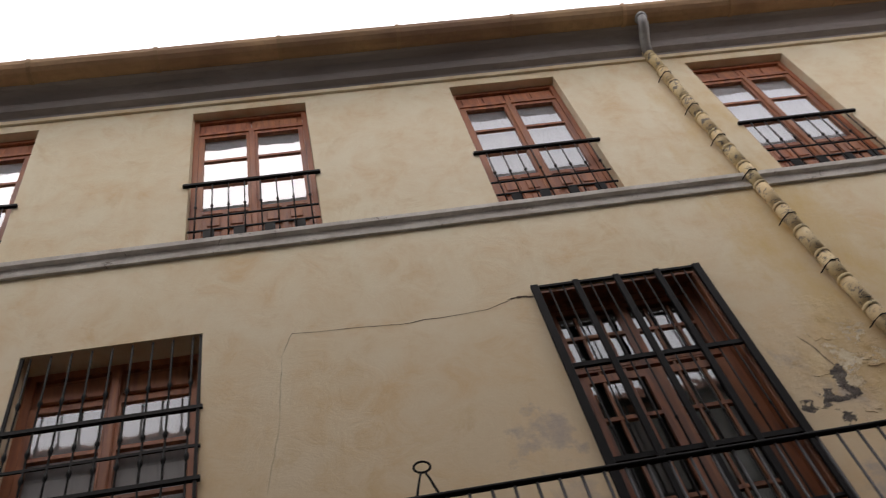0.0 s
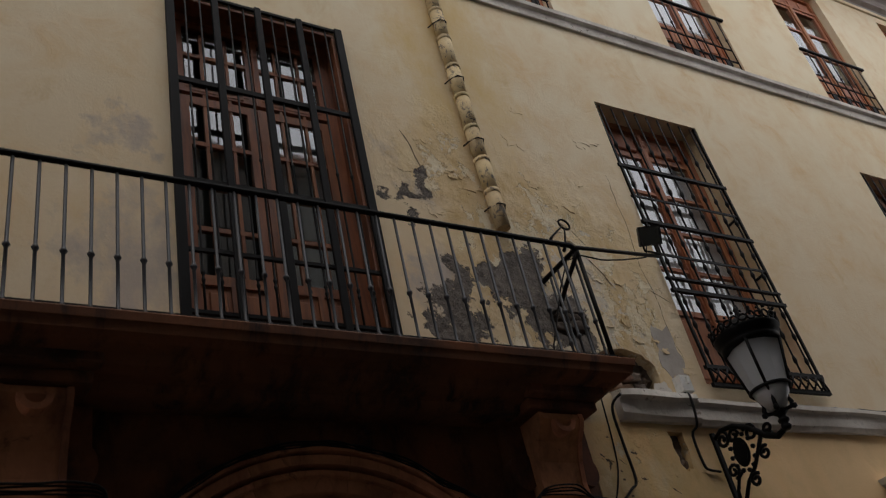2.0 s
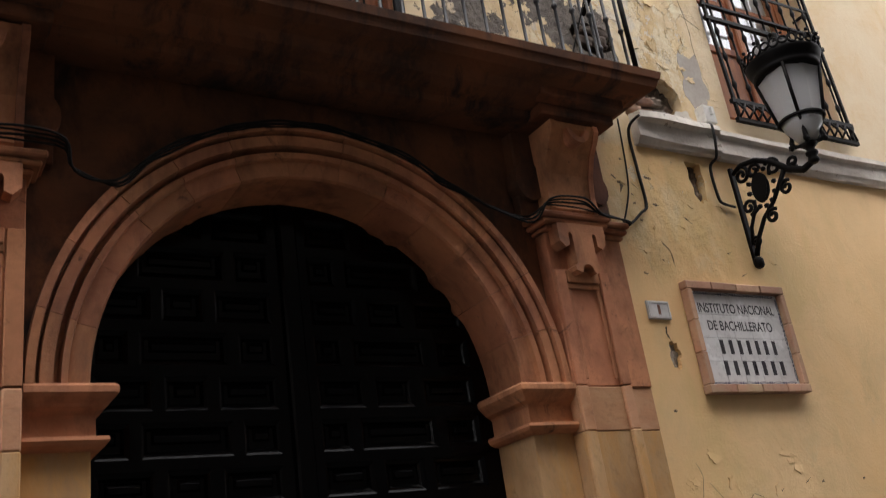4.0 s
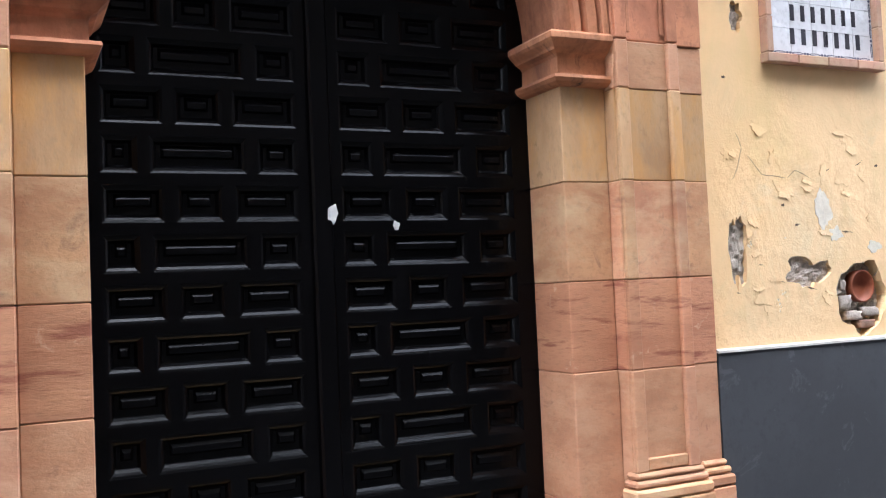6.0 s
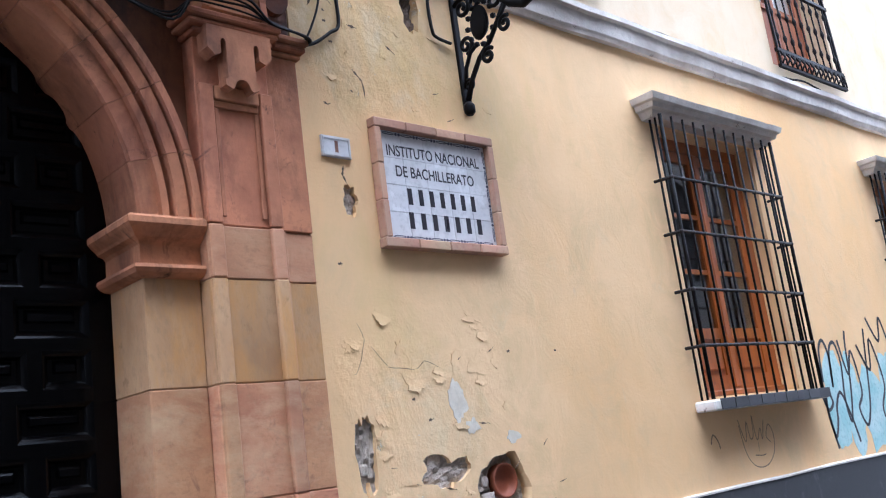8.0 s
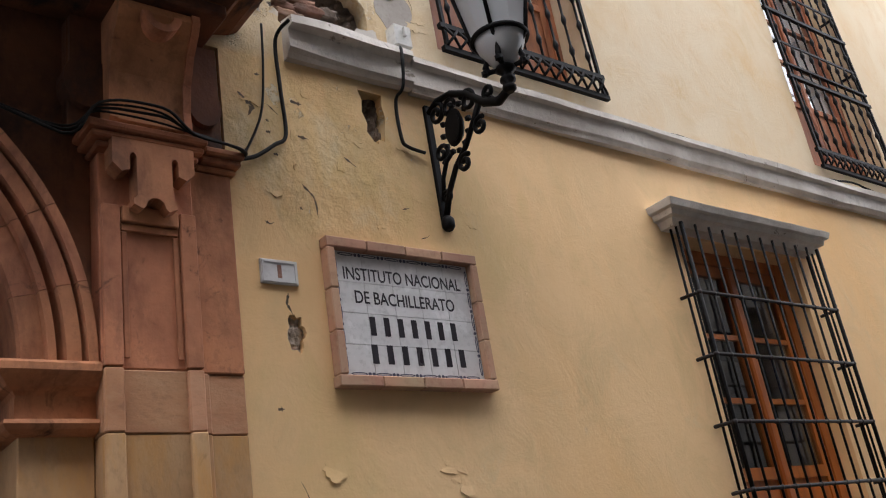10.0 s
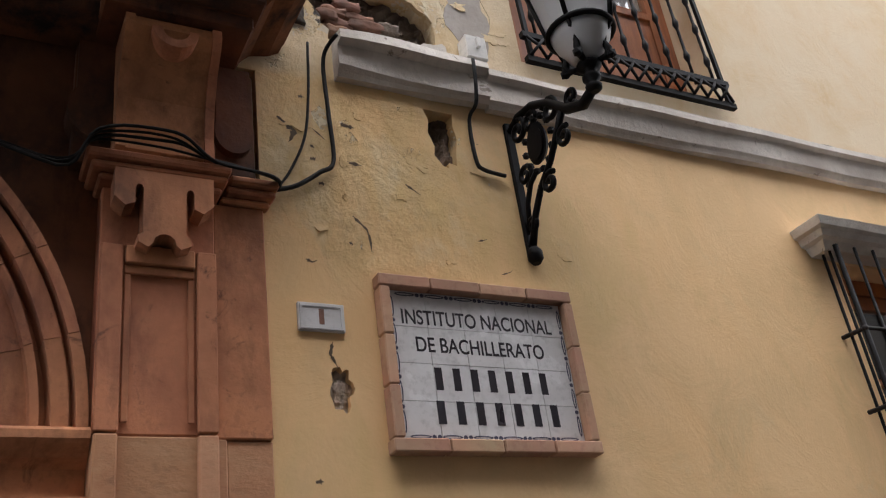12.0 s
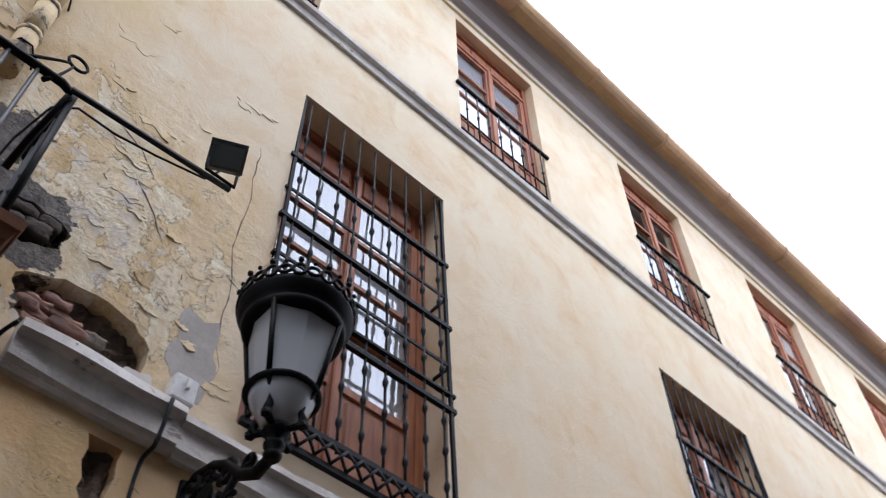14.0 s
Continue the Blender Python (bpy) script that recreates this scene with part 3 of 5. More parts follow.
def stone(x0, x1, y0, y1, z0, z1, material=SANDSTONE, name="stone", label="", bevel=0.005):
    bm = bmx()
    box(bm, x0, x1, y0 + random.uniform(-0.003, 0.003), y1, z0 + 0.001, z1 - 0.001, bevel)
    return part(name, bm, material, portal, label)


COURSES = [0.0, 0.30, 0.60, 1.235, 1.685, 2.18, 2.645, 2.89]
BEDS = [SANDSTONE, PINK_STONE, PINK_STONE, VEINED_STONE, SANDSTONE, YELLOW_STONE, PINK_STONE]
for side in (1, -1):
    def sx(a, b, side=side):
        """A span given for the right side, mirrored for the left."""
        return (a, b) if side > 0 else (2 * PX - b, 2 * PX - a)

    for z0, z1, bed in zip(COURSES, COURSES[1:6] + [2.66], BEDS):
        stone(*sx(4.112, 4.378), 0.03, 0.46, z0, z1, bed)
    for z0, z1, bed in zip(COURSES, COURSES[1:], BEDS):
        if z1 > 0.7:
            lo = max(z0, 0.735)
            stone(*sx(4.38, 4.775), -0.052, 0.45, z0, z1, bed)
            for f in ((4.382, 4.455), (4.705, 4.773)):
                stone(*sx(*f), -0.08, -0.05, lo, z1, bed, name="panel_frame", bevel=0.006)
            stone(*sx(4.777, 4.81), -0.035, 0.45, z0, z1, bed)
            stone(*sx(4.812, 4.972), -0.018, 0.45, z0, z1, bed)
        else:
            stone(*sx(4.33, 4.82), -0.13, 0.45, z0, z1)
            stone(*sx(4.822, 5.01), -0.07, 0.45, z0, z1)
    # pilaster base
    for k, (grow, z0, z1) in enumerate(((0.045, 0.602, 0.66), (0.03, 0.662, 0.70), (0.015, 0.702, 0.735))):
        stone(*sx(4.38 - grow, 4.775 + grow), -0.08 - grow, 0.0, z0, z1, name="base_moulding", bevel=0.012)
        stone(*sx(4.822, 4.972 + grow), -0.025 - grow, 0.0, z0, z1, name="base_moulding", bevel=0.012)
    # foot of the sunk panel
    stone(*sx(4.457, 4.703), -0.072, -0.05, 0.74, 0.80, name="panel_frame")
    # shaft above the impost, with a framed panel
    stone(*sx(4.38, 4.775), -0.052, 0.45, 2.892, 3.80, RED_STONE, "shaft_stone")
    stone(*sx(4.777, 4.972), -0.025, 0.45, 2.892, 3.80, RED_STONE, "shaft_stone")
    for f in ((4.382, 4.455, 2.895, 3.56), (4.705, 4.773, 2.895, 3.56)):
        stone(*sx(f[0], f[1]), -0.08, -0.052, f[2], f[3], RED_STONE, name="panel_frame", bevel=0.004)
    stone(*sx(4.462, 4.698), -0.08, -0.052, 3.49, 3.56, RED_STONE, name="panel_frame", bevel=0.004)
    stone(*sx(4.462, 4.698), -0.068, -0.052, 3.455, 3.488, RED_STONE, name="panel_frame", bevel=0.003)
    for f in ((4.462, 4.485), (4.675, 4.698)):
        stone(*sx(*f), -0.066, -0.052, 2.93, 3.453, RED_STONE, name="panel_frame", bevel=0.003)
    # hanging ornament between panel and capital
    bm = bmx()
    half = [(0.172, 0.25), (0.172, 0.135), (0.135, 0.10), (0.102, 0.115), (0.102, 0.175), (0.097, 0.188), (0.088, 0.193), (0.079, 0.188), (0.074, 0.175), (0.074, 0.0), (0.09, -0.012), (0.09, -0.038), (0.055, -0.055), (0.04, -0.04), (0.034, -0.018), (0.018, -0.004), (0.0, 0.0)]
    slab(bm, [(-x, z) for x, z in half] + half[-2::-1], [], -0.14, -0.05)
    bmesh.ops.translate(bm, verts=bm.verts[:], vec=((4.58 if side > 0 else 2 * PX - 4.58), 0, 3.58))
    part("ornament", bm, RED_STONE, portal, "carved hanging scroll ornament")
    # capital moulding over both strips
    for grow, z0, z1 in ((0.02, 3.802, 3.83), (0.05, 3.832, 3.862), (0.07, 3.864, 3.90)):
        stone(*sx(4.38 - grow, 4.785 + grow * 0.5), -0.08 - grow, 0.1, z0, z1, RED_STONE, "capital_moulding", bevel=0.008)
        stone(*sx(4.795 + grow * 0.5, 4.985 + grow * 0.5), -0.025 - grow, 0.1, z0, z1, RED_STONE, "capital_moulding", bevel=0.008)
    # scrolled console
    bm = bmx()
    prof = [(0.1, 3.905), (-0.10, 3.905), (-0.12, 3.93), (-0.11, 4.02), (-0.13, 4.15), (-0.18, 4.27), (-0.235, 4.34), (-0.26, 4.39), (-0.255, 4.43), (0.1, 4.43)]
    run(bm, prof, *sx(4.41, 4.755), 1)
    part("console", bm, RED_STONE, portal, "scrolled sandstone console")
    for f in ((4.405, 4.44), (4.725, 4.76)):
        bm = bmx()
        run(bm, [(y - 0.012 if y < 0 else y, z) for y, z in prof], *sx(*f), 1)
        part("console_rib", bm, RED_STONE, portal)
    bm = bmx()
    cx = 4.583 if side > 0 else 2 * PX - 4.583
    slab(bm, [(cx + 0.085 * math.cos(a), 4.375 + 0.085 * math.sin(a)) for a in [math.pi + math.pi * k / 12 for k in range(13)]] + [(cx + 0.05 * math.cos(a), 4.375 + 0.05 * math.sin(a)) for a in [-math.pi * k / 12 for k in range(13)]], [], -0.29, -0.2)
    part("console_crescent", bm, RED_STONE, portal)
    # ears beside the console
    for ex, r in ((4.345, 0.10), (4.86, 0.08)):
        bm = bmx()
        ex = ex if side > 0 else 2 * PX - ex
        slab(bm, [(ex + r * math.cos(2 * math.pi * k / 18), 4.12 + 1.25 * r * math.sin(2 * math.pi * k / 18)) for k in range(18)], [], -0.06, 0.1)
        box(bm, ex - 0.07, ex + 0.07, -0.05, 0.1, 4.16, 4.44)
        part("console_ear", bm, SHADED_SOOT_STONE, portal)
    stone(*sx(4.27, 4.95), -0.02, 0.3, 3.905, 4.44, SHADED_SOOT_STONE, "frieze_block")
    # impost
    imp = [(0.03, 2.655), (0.0, 2.66), (-0.022, 2.672), (-0.034, 2.69), (-0.03, 2.706), (0.012, 2.715), (0.014, 2.80), (0.004, 2.815), (-0.022, 2.828), (-0.03, 2.84), (-0.055, 2.862), (-0.066, 2.876), (-0.066, 2.902), (-0.05, 2.916), (0.03, 2.928)]
    bm = bmx()
    loops = []
    for y, z in imp:
        g = 0.03 - y
        x_in = 4.112 - g
        loops.append([bm.verts.new((x if side > 0 else 2 * PX - x, yy, z)) for x, yy in ((x_in, 0.46), (x_in, y), (4.378, y), (4.378, 0.46))])
    for a, b in zip(loops, loops[1:]):
        for k in range(4):
            bm.faces.new((a[k], a[(k + 1) % 4], b[(k + 1) % 4], b[k]))
    bm.faces.new(loops[0])
    bm.faces.new(loops[-1][::-1])
    bmesh.ops.recalc_face_normals(bm, faces=bm.faces[:])
    part("impost", bm, RED_STONE, portal, "moulded impost at the spring of the arch")

# ---- balcony ----
balcony = thing("balcony_slab", "heavy moulded sandstone balcony slab over the portal", "balcony", kind="structure")
BX0, BX1 = 0.74, 5.12
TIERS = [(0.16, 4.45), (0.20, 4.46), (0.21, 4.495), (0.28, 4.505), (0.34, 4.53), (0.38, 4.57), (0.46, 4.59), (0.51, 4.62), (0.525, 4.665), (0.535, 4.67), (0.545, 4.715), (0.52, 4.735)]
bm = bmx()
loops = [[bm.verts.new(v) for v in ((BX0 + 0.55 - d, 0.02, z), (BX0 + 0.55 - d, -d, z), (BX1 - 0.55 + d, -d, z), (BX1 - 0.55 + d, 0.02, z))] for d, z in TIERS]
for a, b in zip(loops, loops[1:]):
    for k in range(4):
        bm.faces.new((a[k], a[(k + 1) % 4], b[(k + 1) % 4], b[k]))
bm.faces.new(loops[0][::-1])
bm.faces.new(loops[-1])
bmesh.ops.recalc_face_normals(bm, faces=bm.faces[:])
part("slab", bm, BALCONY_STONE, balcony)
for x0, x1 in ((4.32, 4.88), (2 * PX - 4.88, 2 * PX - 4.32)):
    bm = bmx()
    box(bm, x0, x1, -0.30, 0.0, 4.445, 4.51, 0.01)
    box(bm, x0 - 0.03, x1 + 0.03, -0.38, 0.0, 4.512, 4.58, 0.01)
    part("break_block", bm, SHADED_SOOT_STONE, balcony)

railing = thing("balcony_railing", "black wrought iron balcony railing with knobbed bars", "railing")
RY, RZ0, RZ1, RX0, RX1 = -0.46, 4.765, 5.69, 0.80, 5.03
bm = bmx()
tube(bm, [(RX0, 0.0, RZ1), (RX0, RY + 0.07, RZ1), (RX0 + 0.02, RY + 0.02, RZ1), (RX0 + 0.07, RY, RZ1), (RX1 - 0.07, RY, RZ1), (RX1 - 0.02, RY + 0.02, RZ1), (RX1, RY + 0.07, RZ1), (RX1, 0.0, RZ1)], 0.021, 8)
part("handrail", bm, IRON, railing)
bm = bmx()
for a, b in (((RX0, 0), (RX0, RY)), ((RX0, RY), (RX1, RY)), ((RX1, RY), (RX1, 0))):
    box(bm, min(a[0], b[0]) - 0.014, max(a[0], b[0]) + 0.014, min(a[1], b[1]) - 0.014, max(a[1], b[1]) + 0.014, RZ0 - 0.012, RZ0 + 0.012)
part("bottom_rail", bm, IRON, railing)


def bar_mesh(name, length, r, knobs, material, kr=2.1, kl=1.0):
    """An upright bar with turned knobs at heights along it."""
    prof = [(r, 0.0)]
    for k in sorted(knobs):
        prof += [(r, k - 0.022 * kl), (r * kr * 0.75, k - 0.012 * kl), (r * kr, k), (r * kr * 0.75, k + 0.012 * kl), (r, k + 0.022 * kl)]
    prof.append((r, length))
    bm = bmx()
    lathe(bm, prof, 0, 0, 0, 6)
    me = bpy.data.meshes.new(name)
    bm.to_mesh(me)
    bm.free()
    me.materials.append(material)
    return me


BALUSTER = bar_mesh("baluster", RZ1 - 4.735, 0.010, [0.03, 0.36], GREY_IRON)
for i in range(30):
    x = 0.976 + 0.1335 * i
    part_of("baluster", BALUSTER, railing, (x, RY, 4.735))
for i in range(4):
    for x in (RX0, RX1):
        part_of("baluster", BALUSTER, railing, (x, -0.09 - i * 0.10, 4.735))
for x in (RX0, RX1):
    bm = bmx()
    tube(bm, [(x, RY + 0.02, 4.735), (x, RY + 0.02, RZ1)], 0.016, 8)
    part("corner_post", bm, IRON, railing)



# ---- upper french windows ----
def glazed_leaf(parent, x0, x1, z0, z1, y, wood, glass, rows, panel_h, stile=0.07, bars=1, label="", squares=0):
    """One leaf: stiles and rails, panes in rows, and a panelled foot."""
    leaf = part("leaf", bmx_frame(x0, x1, z0, z1, y, stile), wood, parent, label)
    bm = bmx()
    box(bm, x0 + stile, x1 - stile, y + 0.012, y + 0.034, z0 + stile, z0 + panel_h)
    if squares:   # a foot of small sunk squares between crossing bars
        w, h = (x1 - x0 - 2 * stile) / 2, (panel_h - stile) / squares
        box(bm, x0 + stile + w - 0.022, x0 + stile + w + 0.022, y - 0.004, y + 0.02, z0 + stile, z0 + panel_h)
        for k in range(squares):
            if k:
                box(bm, x0 + stile, x1 - stile, y - 0.002, y + 0.02, z0 + stile + h * k - 0.022, z0 + stile + h * k + 0.022)
            for c in range(2):
                box(bm, x0 + stile + w * c + 0.05, x0 + stile + w * (c + 1) - 0.05, y, y + 0.02, z0 + stile + h * k + 0.05, z0 + stile + h * (k + 1) - 0.05, 0.008)
    else:
        box(bm, x0 + stile + 0.03, x1 - stile - 0.03, y - 0.004, y + 0.02, z0 + stile + 0.04, z0 + panel_h - 0.04, 0.012)
    part("foot_panel", bm, wood, leaf)
    bm = bmx()
    box(bm, x0 + stile - 0.002, x1 - stile + 0.002, y - 0.004, y + 0.045, z0 + panel_h, z0 + panel_h + stile)
    part("lock_rail", bm, wood, leaf)
    gz0, gz1 = z0 + panel_h + stile, z1 - stile
    for r in range(rows):
        a, b = gz0 + (gz1 - gz0) * r / rows, gz0 + (gz1 - gz0) * (r + 1) / rows
        if r:
            bm = bmx()
            box(bm, x0 + stile - 0.002, x1 - stile + 0.002, y + 0.002, y + 0.04, a - 0.018, a + 0.018)
            part("glazing_bar", bm, wood, leaf)
        for c in range(bars):
            c0, c1 = x0 + stile + (x1 - x0 - 2 * stile) * c / bars, x0 + stile + (x1 - x0 - 2 * stile) * (c + 1) / bars
            bm = bmx()
            box(bm, c0, c1, y + 0.018, y + 0.022, a, b)
            pane = part("pane", bm, glass, leaf)
            pane.data.materials.append(CLEAR)
            for f in pane.data.polygons:
                f.material_index = 0 if f.normal.y < -0.5 else 1
            pane.visible_shadow = False
    return leaf


def bmx_frame(x0, x1, z0, z1, y, w, d=0.05):
    bm = bmx()
    slab(bm, rect(x0, x1, z0, z1), [rect(x0 + w, x1 - w, z0 + w, z1 - w)], y, y + d)
    return bm


def upper_window():
    w, h = UP_W, UP_Z1 - UP_Z0
    win = thing("french_window", "red-brown wooden french window with panelled feet", "window", "upper windows", "structure")
    part("window_frame", bmx_frame(-w / 2 + 0.003, w / 2 - 0.003, 0.004, h - 0.004, 0.10, 0.055, 0.10), RED_WOOD, win)
    bm = bmx()
    box(bm, -w / 2 + 0.058, w / 2 - 0.058, 0.10, 0.18, h - 0.33, h - 0.28)
    part("transom", bm, RED_WOOD, win)
    for k in range(2):
        x0 = -w / 2 + 0.06 if k == 0 else 0.004
        x1 = -0.004 if k == 0 else w / 2 - 0.06
        glazed_leaf(win, x0, x1, 0.05, h - 0.33, 0.115, RED_WOOD, GLASS, 3, 0.56, 0.055, squares=2)
        bm = bmx()
        box(bm, x0, x1, 0.135, 0.155, h - 0.28, h - 0.06)
        for c in range(2):
            mid = (x0 + x1) / 2
            a, b = ((x0 + 0.05, mid - 0.02), (mid + 0.02, x1 - 0.05))[c]
            box(bm, a, b, 0.122, 0.14, h - 0.25, h - 0.09, 0.01)
        part("top_panel", bm, RED_WOOD, win)
    bm = bmx()
    box(bm, -0.03, 0.03, 0.09, 0.12, 0.05, h - 0.33, 0.008)
    part("cover_strip", bm, RED_WOOD, win)
    bm = bmx()
    box(bm, -w / 2 + 0.02, w / 2 - 0.02, 0.17, 0.18, 0.3, h - 0.03)
    part("curtain", bm, BLIND, win, "white curtain behind the glass")
    return win


def upper_railing():
    w = UP_W
    rail = thing("window_railing", "black iron window railing with thin upright bars", "railing", "upper window railings")
    bm = bmx()
    box(bm, -w / 2 - 0.05, w / 2 + 0.05, -0.035, 0.0, 0.93, 0.97, 0.006)
    part("top_bar", bm, IRON, rail)
    for z in (0.06, 0.20, 0.42):
        bm = bmx()
        box(bm, -w / 2 + 0.01, w / 2 - 0.01, 0.015, 0.03, z, z + 0.016)
        part("cross_bar", bm, IRON, rail)
    me = bar_mesh("bar", 0.93, 0.0075, [0.55], OLD_IRON, 2.4)
    for i in range(8):
        part_of("bar", me, rail, (-w / 2 + 0.08 + (w - 0.16) * i / 7, -0.015, 0.0))
    for i in range(2):
        for k in range(4):
            bm = bmx()
            x = -w / 2 + 0.2 + k * (w - 0.4) / 3
            box(bm, x - 0.05, x + 0.05, 0.016, 0.028, 0.215 if i else 0.08, 0.415 if i else 0.195)
            if i:
                bm.free()
                continue
            part("scroll_plate", bm, IRON, rail)
    return rail


proto, rail_proto = upper_window(), upper_railing()
for i, x in enumerate(UPPER):
    if i == 0:
        proto.matrix_basis, rail_proto.matrix_basis = pose(x, 0, UP_Z0), pose(x, 0, UP_Z0)
    else:
        twin = copy_thing(proto, pose(x, 0, UP_Z0))
        if i == 6:   # this one has its curtain drawn back from a dark room
            tagged(twin, "red-brown wooden french window, its room dark behind the glass")
            for o in [c for c in twin.children if c.name.startswith("curtain")]:
                bpy.data.objects.remove(o)
        copy_thing(rail_proto, pose(x, 0, UP_Z0))


# ---- main floor windows behind grilles ----
def main_window():
    w, h = MAIN_W, MAIN_Z1 - MAIN_Z0
    win = thing("casement_window", "red-brown wooden casement window with small panes", "window", "main floor windows", "structure")
    part("window_frame", bmx_frame(-w / 2 + 0.003, w / 2 - 0.003, 0.004, h - 0.004, 0.20, 0.07, 0.10), RED_WOOD, win)
    for k in range(2):
        x0 = -w / 2 + 0.07 if k == 0 else 0.004
        x1 = -0.004 if k == 0 else w / 2 - 0.07
        glazed_leaf(win, x0, x1, 0.08, h - 0.36, 0.215, RED_WOOD, GLASS, 4, 0.72, 0.055)
        bm = bmx()
        box(bm, x0, x1, 0.24, 0.26, h - 0.355, h - 0.07)
        box(bm, x0 + 0.05, x1 - 0.05, 0.22, 0.245, h - 0.32, h - 0.11, 0.02)
        part("top_panel", bm, RED_WOOD, win)
    bm = bmx()
    box(bm, -0.035, 0.035, 0.185, 0.225, 0.06, h - 0.07, 0.01)
    part("cover_strip", bm, RED_WOOD, win)
    bm = bmx()
    box(bm, -w / 2 + 0.02, w / 2 - 0.02, 0.28, 0.29, 0.5, h - 0.03)
    part("curtain", bm, BLIND, win, "white curtain behind the glass")
    return win


def main_grille():
    """Turned bars between flat rails, with a pierced band along the foot."""
    w, h = MAIN_W, MAIN_Z1 - MAIN_Z0
    g = thing("window_grille", "black wrought iron window grille with knobbed bars", "grille", "main floor grilles")
    y = -0.05
    for x in (-w / 2 + 0.014, w / 2 - 0.014):
        bm = bmx()
        box(bm, x - 0.011, x + 0.011, y - 0.011, y + 0.011, -0.06, h)
        part("side_bar", bm, IRON, g)
    for z in (-0.045, 0.115, 0.86, 0.985, 1.60, 2.27):
        bm = bmx()
        thick = 0.017 if z < 0.9 or z > 1.5 else 0.011
        box(bm, -w / 2 - 0.02, w / 2 + 0.02, y - 0.016, y + 0.016, z - thick, z + thick)
        part("cross_bar", bm, IRON, g)
    for z in (1.24, 1.90):
        bm = bmx()
        box(bm, -w / 2, w / 2, y - 0.006, y + 0.006, z - 0.012, z + 0.012)
        part("thin_bar", bm, IRON, g)
    me = bar_mesh("bar", h - 0.08, 0.0085, [0.20, 0.45, 0.68, 1.10, 1.34, 1.74, 1.98, 2.48], IRON, 2.3, 1.9)
    for i in range(9):
        part_of("bar", me, g, (-w / 2 + w * (i + 0.5) / 9, y, 0.07))
    bm = bmx()
    n = 14
    for k in range(n):
        for s in (-1, 1):
            xa, xb = -w / 2 + w * k / n, -w / 2 + w * (k + 1) / n
            za, zb = (-0.03, 0.095) if s > 0 else (0.095, -0.03)
            tube(bm, [(xa, y - 0.02, za), ((xa + xb) / 2, y - 0.035, (za + zb) / 2), (xb, y - 0.02, zb)], 0.009, 5)
    tagged(part("pierced_band", bm, IRON, g, "pierced scrollwork band along the foot"), kind="stuff")
    for z in (1.24, 1.90):
        for x in (-w / 2, w / 2):
            bm = bmx()
            box(bm, x - 0.012, x + 0.012, y, 0.10, z - 0.012, z + 0.012)
            part("wall_stay", bm, IRON, g)
    return g


mw, mg = main_window(), main_grille()
for i, x in enumerate(MAIN):
    m, lean = pose(x, 0, MAIN_Z0), pose(x, -0.02, MAIN_Z0, -1.7)   # the grilles stand off further at the foot
    if i == 0:
        mw.matrix_basis, mg.matrix_basis = m, lean
    else:
        copy_thing(mw, m)
        copy_thing(mg, lean)

# ---- balcony door ----
W, H = DOOR_X1 - DOOR_X0, DOOR_Z1 - DOOR_Z0
bdoor = thing("balcony_door", "brown glazed balcony door with panelled feet", "door", kind="structure")
bdoor.location = ((DOOR_X0 + DOOR_X1) / 2, 0, DOOR_Z0)
part("door_frame", bmx_frame(-W / 2 + 0.003, W / 2 - 0.003, 0.004, H - 0.004, 0.16, 0.10, 0.12), DARK_WOOD, bdoor)
for k in range(2):
    x0 = -W / 2 + 0.10 if k == 0 else 0.004
    x1 = -0.004 if k == 0 else W / 2 - 0.10
    glazed_leaf(bdoor, x0, x1, 0.06, 2.32, 0.18, DARK_WOOD, DARK_GLASS, 4, 0.62, 0.075, 2, squares=2)
    glazed_leaf(bdoor, x0, x1, 2.36, H - 0.1, 0.18, DARK_WOOD, DARK_GLASS, 2, 0.05, 0.05, 2)
    bm = bmx()
    for q in (0.33, 0.66):
        x = x0 + (x1 - x0) * q
        box(bm, x - 0.012, x + 0.012, 0.185, 0.215, 0.72, H - 0.2)
    part("muntin", bm, DARK_WOOD, bdoor)
for a, b, c, d in ((-W / 2 + 0.003, -W / 2 + 0.035, 0.004, H - 0.04), (W / 2 - 0.035, W / 2 - 0.003, 0.004, H - 0.04), (-W / 2 + 0.003, W / 2 - 0.003, H - 0.038, H - 0.004)):
    bm = bmx()
    box(bm, a, b, 0.012, 0.158, c, d, 0.004)
    part("reveal_lining", bm, DARK_WOOD, bdoor)
bm = bmx()
box(bm, -W / 2 + 0.12, 0.02, 0.45, 0.47, 0.1, H)
part("inner_shutter", bm, ROOM, bdoor, "dark inner shutter")
bm = bmx()
box(bm, 0.1, W / 2 - 0.1, 0.45, 0.47, 0.9, H)
part("curtain", bm, BLIND, bdoor, "white curtain behind the glass")
dg = thing("door_grille", "black flat-bar iron grille over the balcony door", "grille")
dg.location = bdoor.location
for z in (0.02, 0.33, 0.78, 1.33, 2.24, H - 0.015):
    bm = bmx()
    t = 0.03 if z in (1.33, 2.24) else 0.014
    box(bm, -W / 2 - 0.01, W / 2 + 0.01, -0.045, -0.02, z - t / 2 - 0.006, z + t / 2 + 0.006)
    part("cross_bar", bm, IRON, dg)
for i in range(5):
    x = -W / 2 + W * i / 4
    bm = bmx()
    t = 0.032 if i in (0, 4) else 0.026
    box(bm, x - t, x + t, -0.06, -0.03, 0, H, 0.004)
    part("flat_bar", bm, IRON, dg)
thin = bar_mesh("thin_bar", H - 0.03, 0.008, [0.55, 0.6, 1.6], IRON, 1.8)
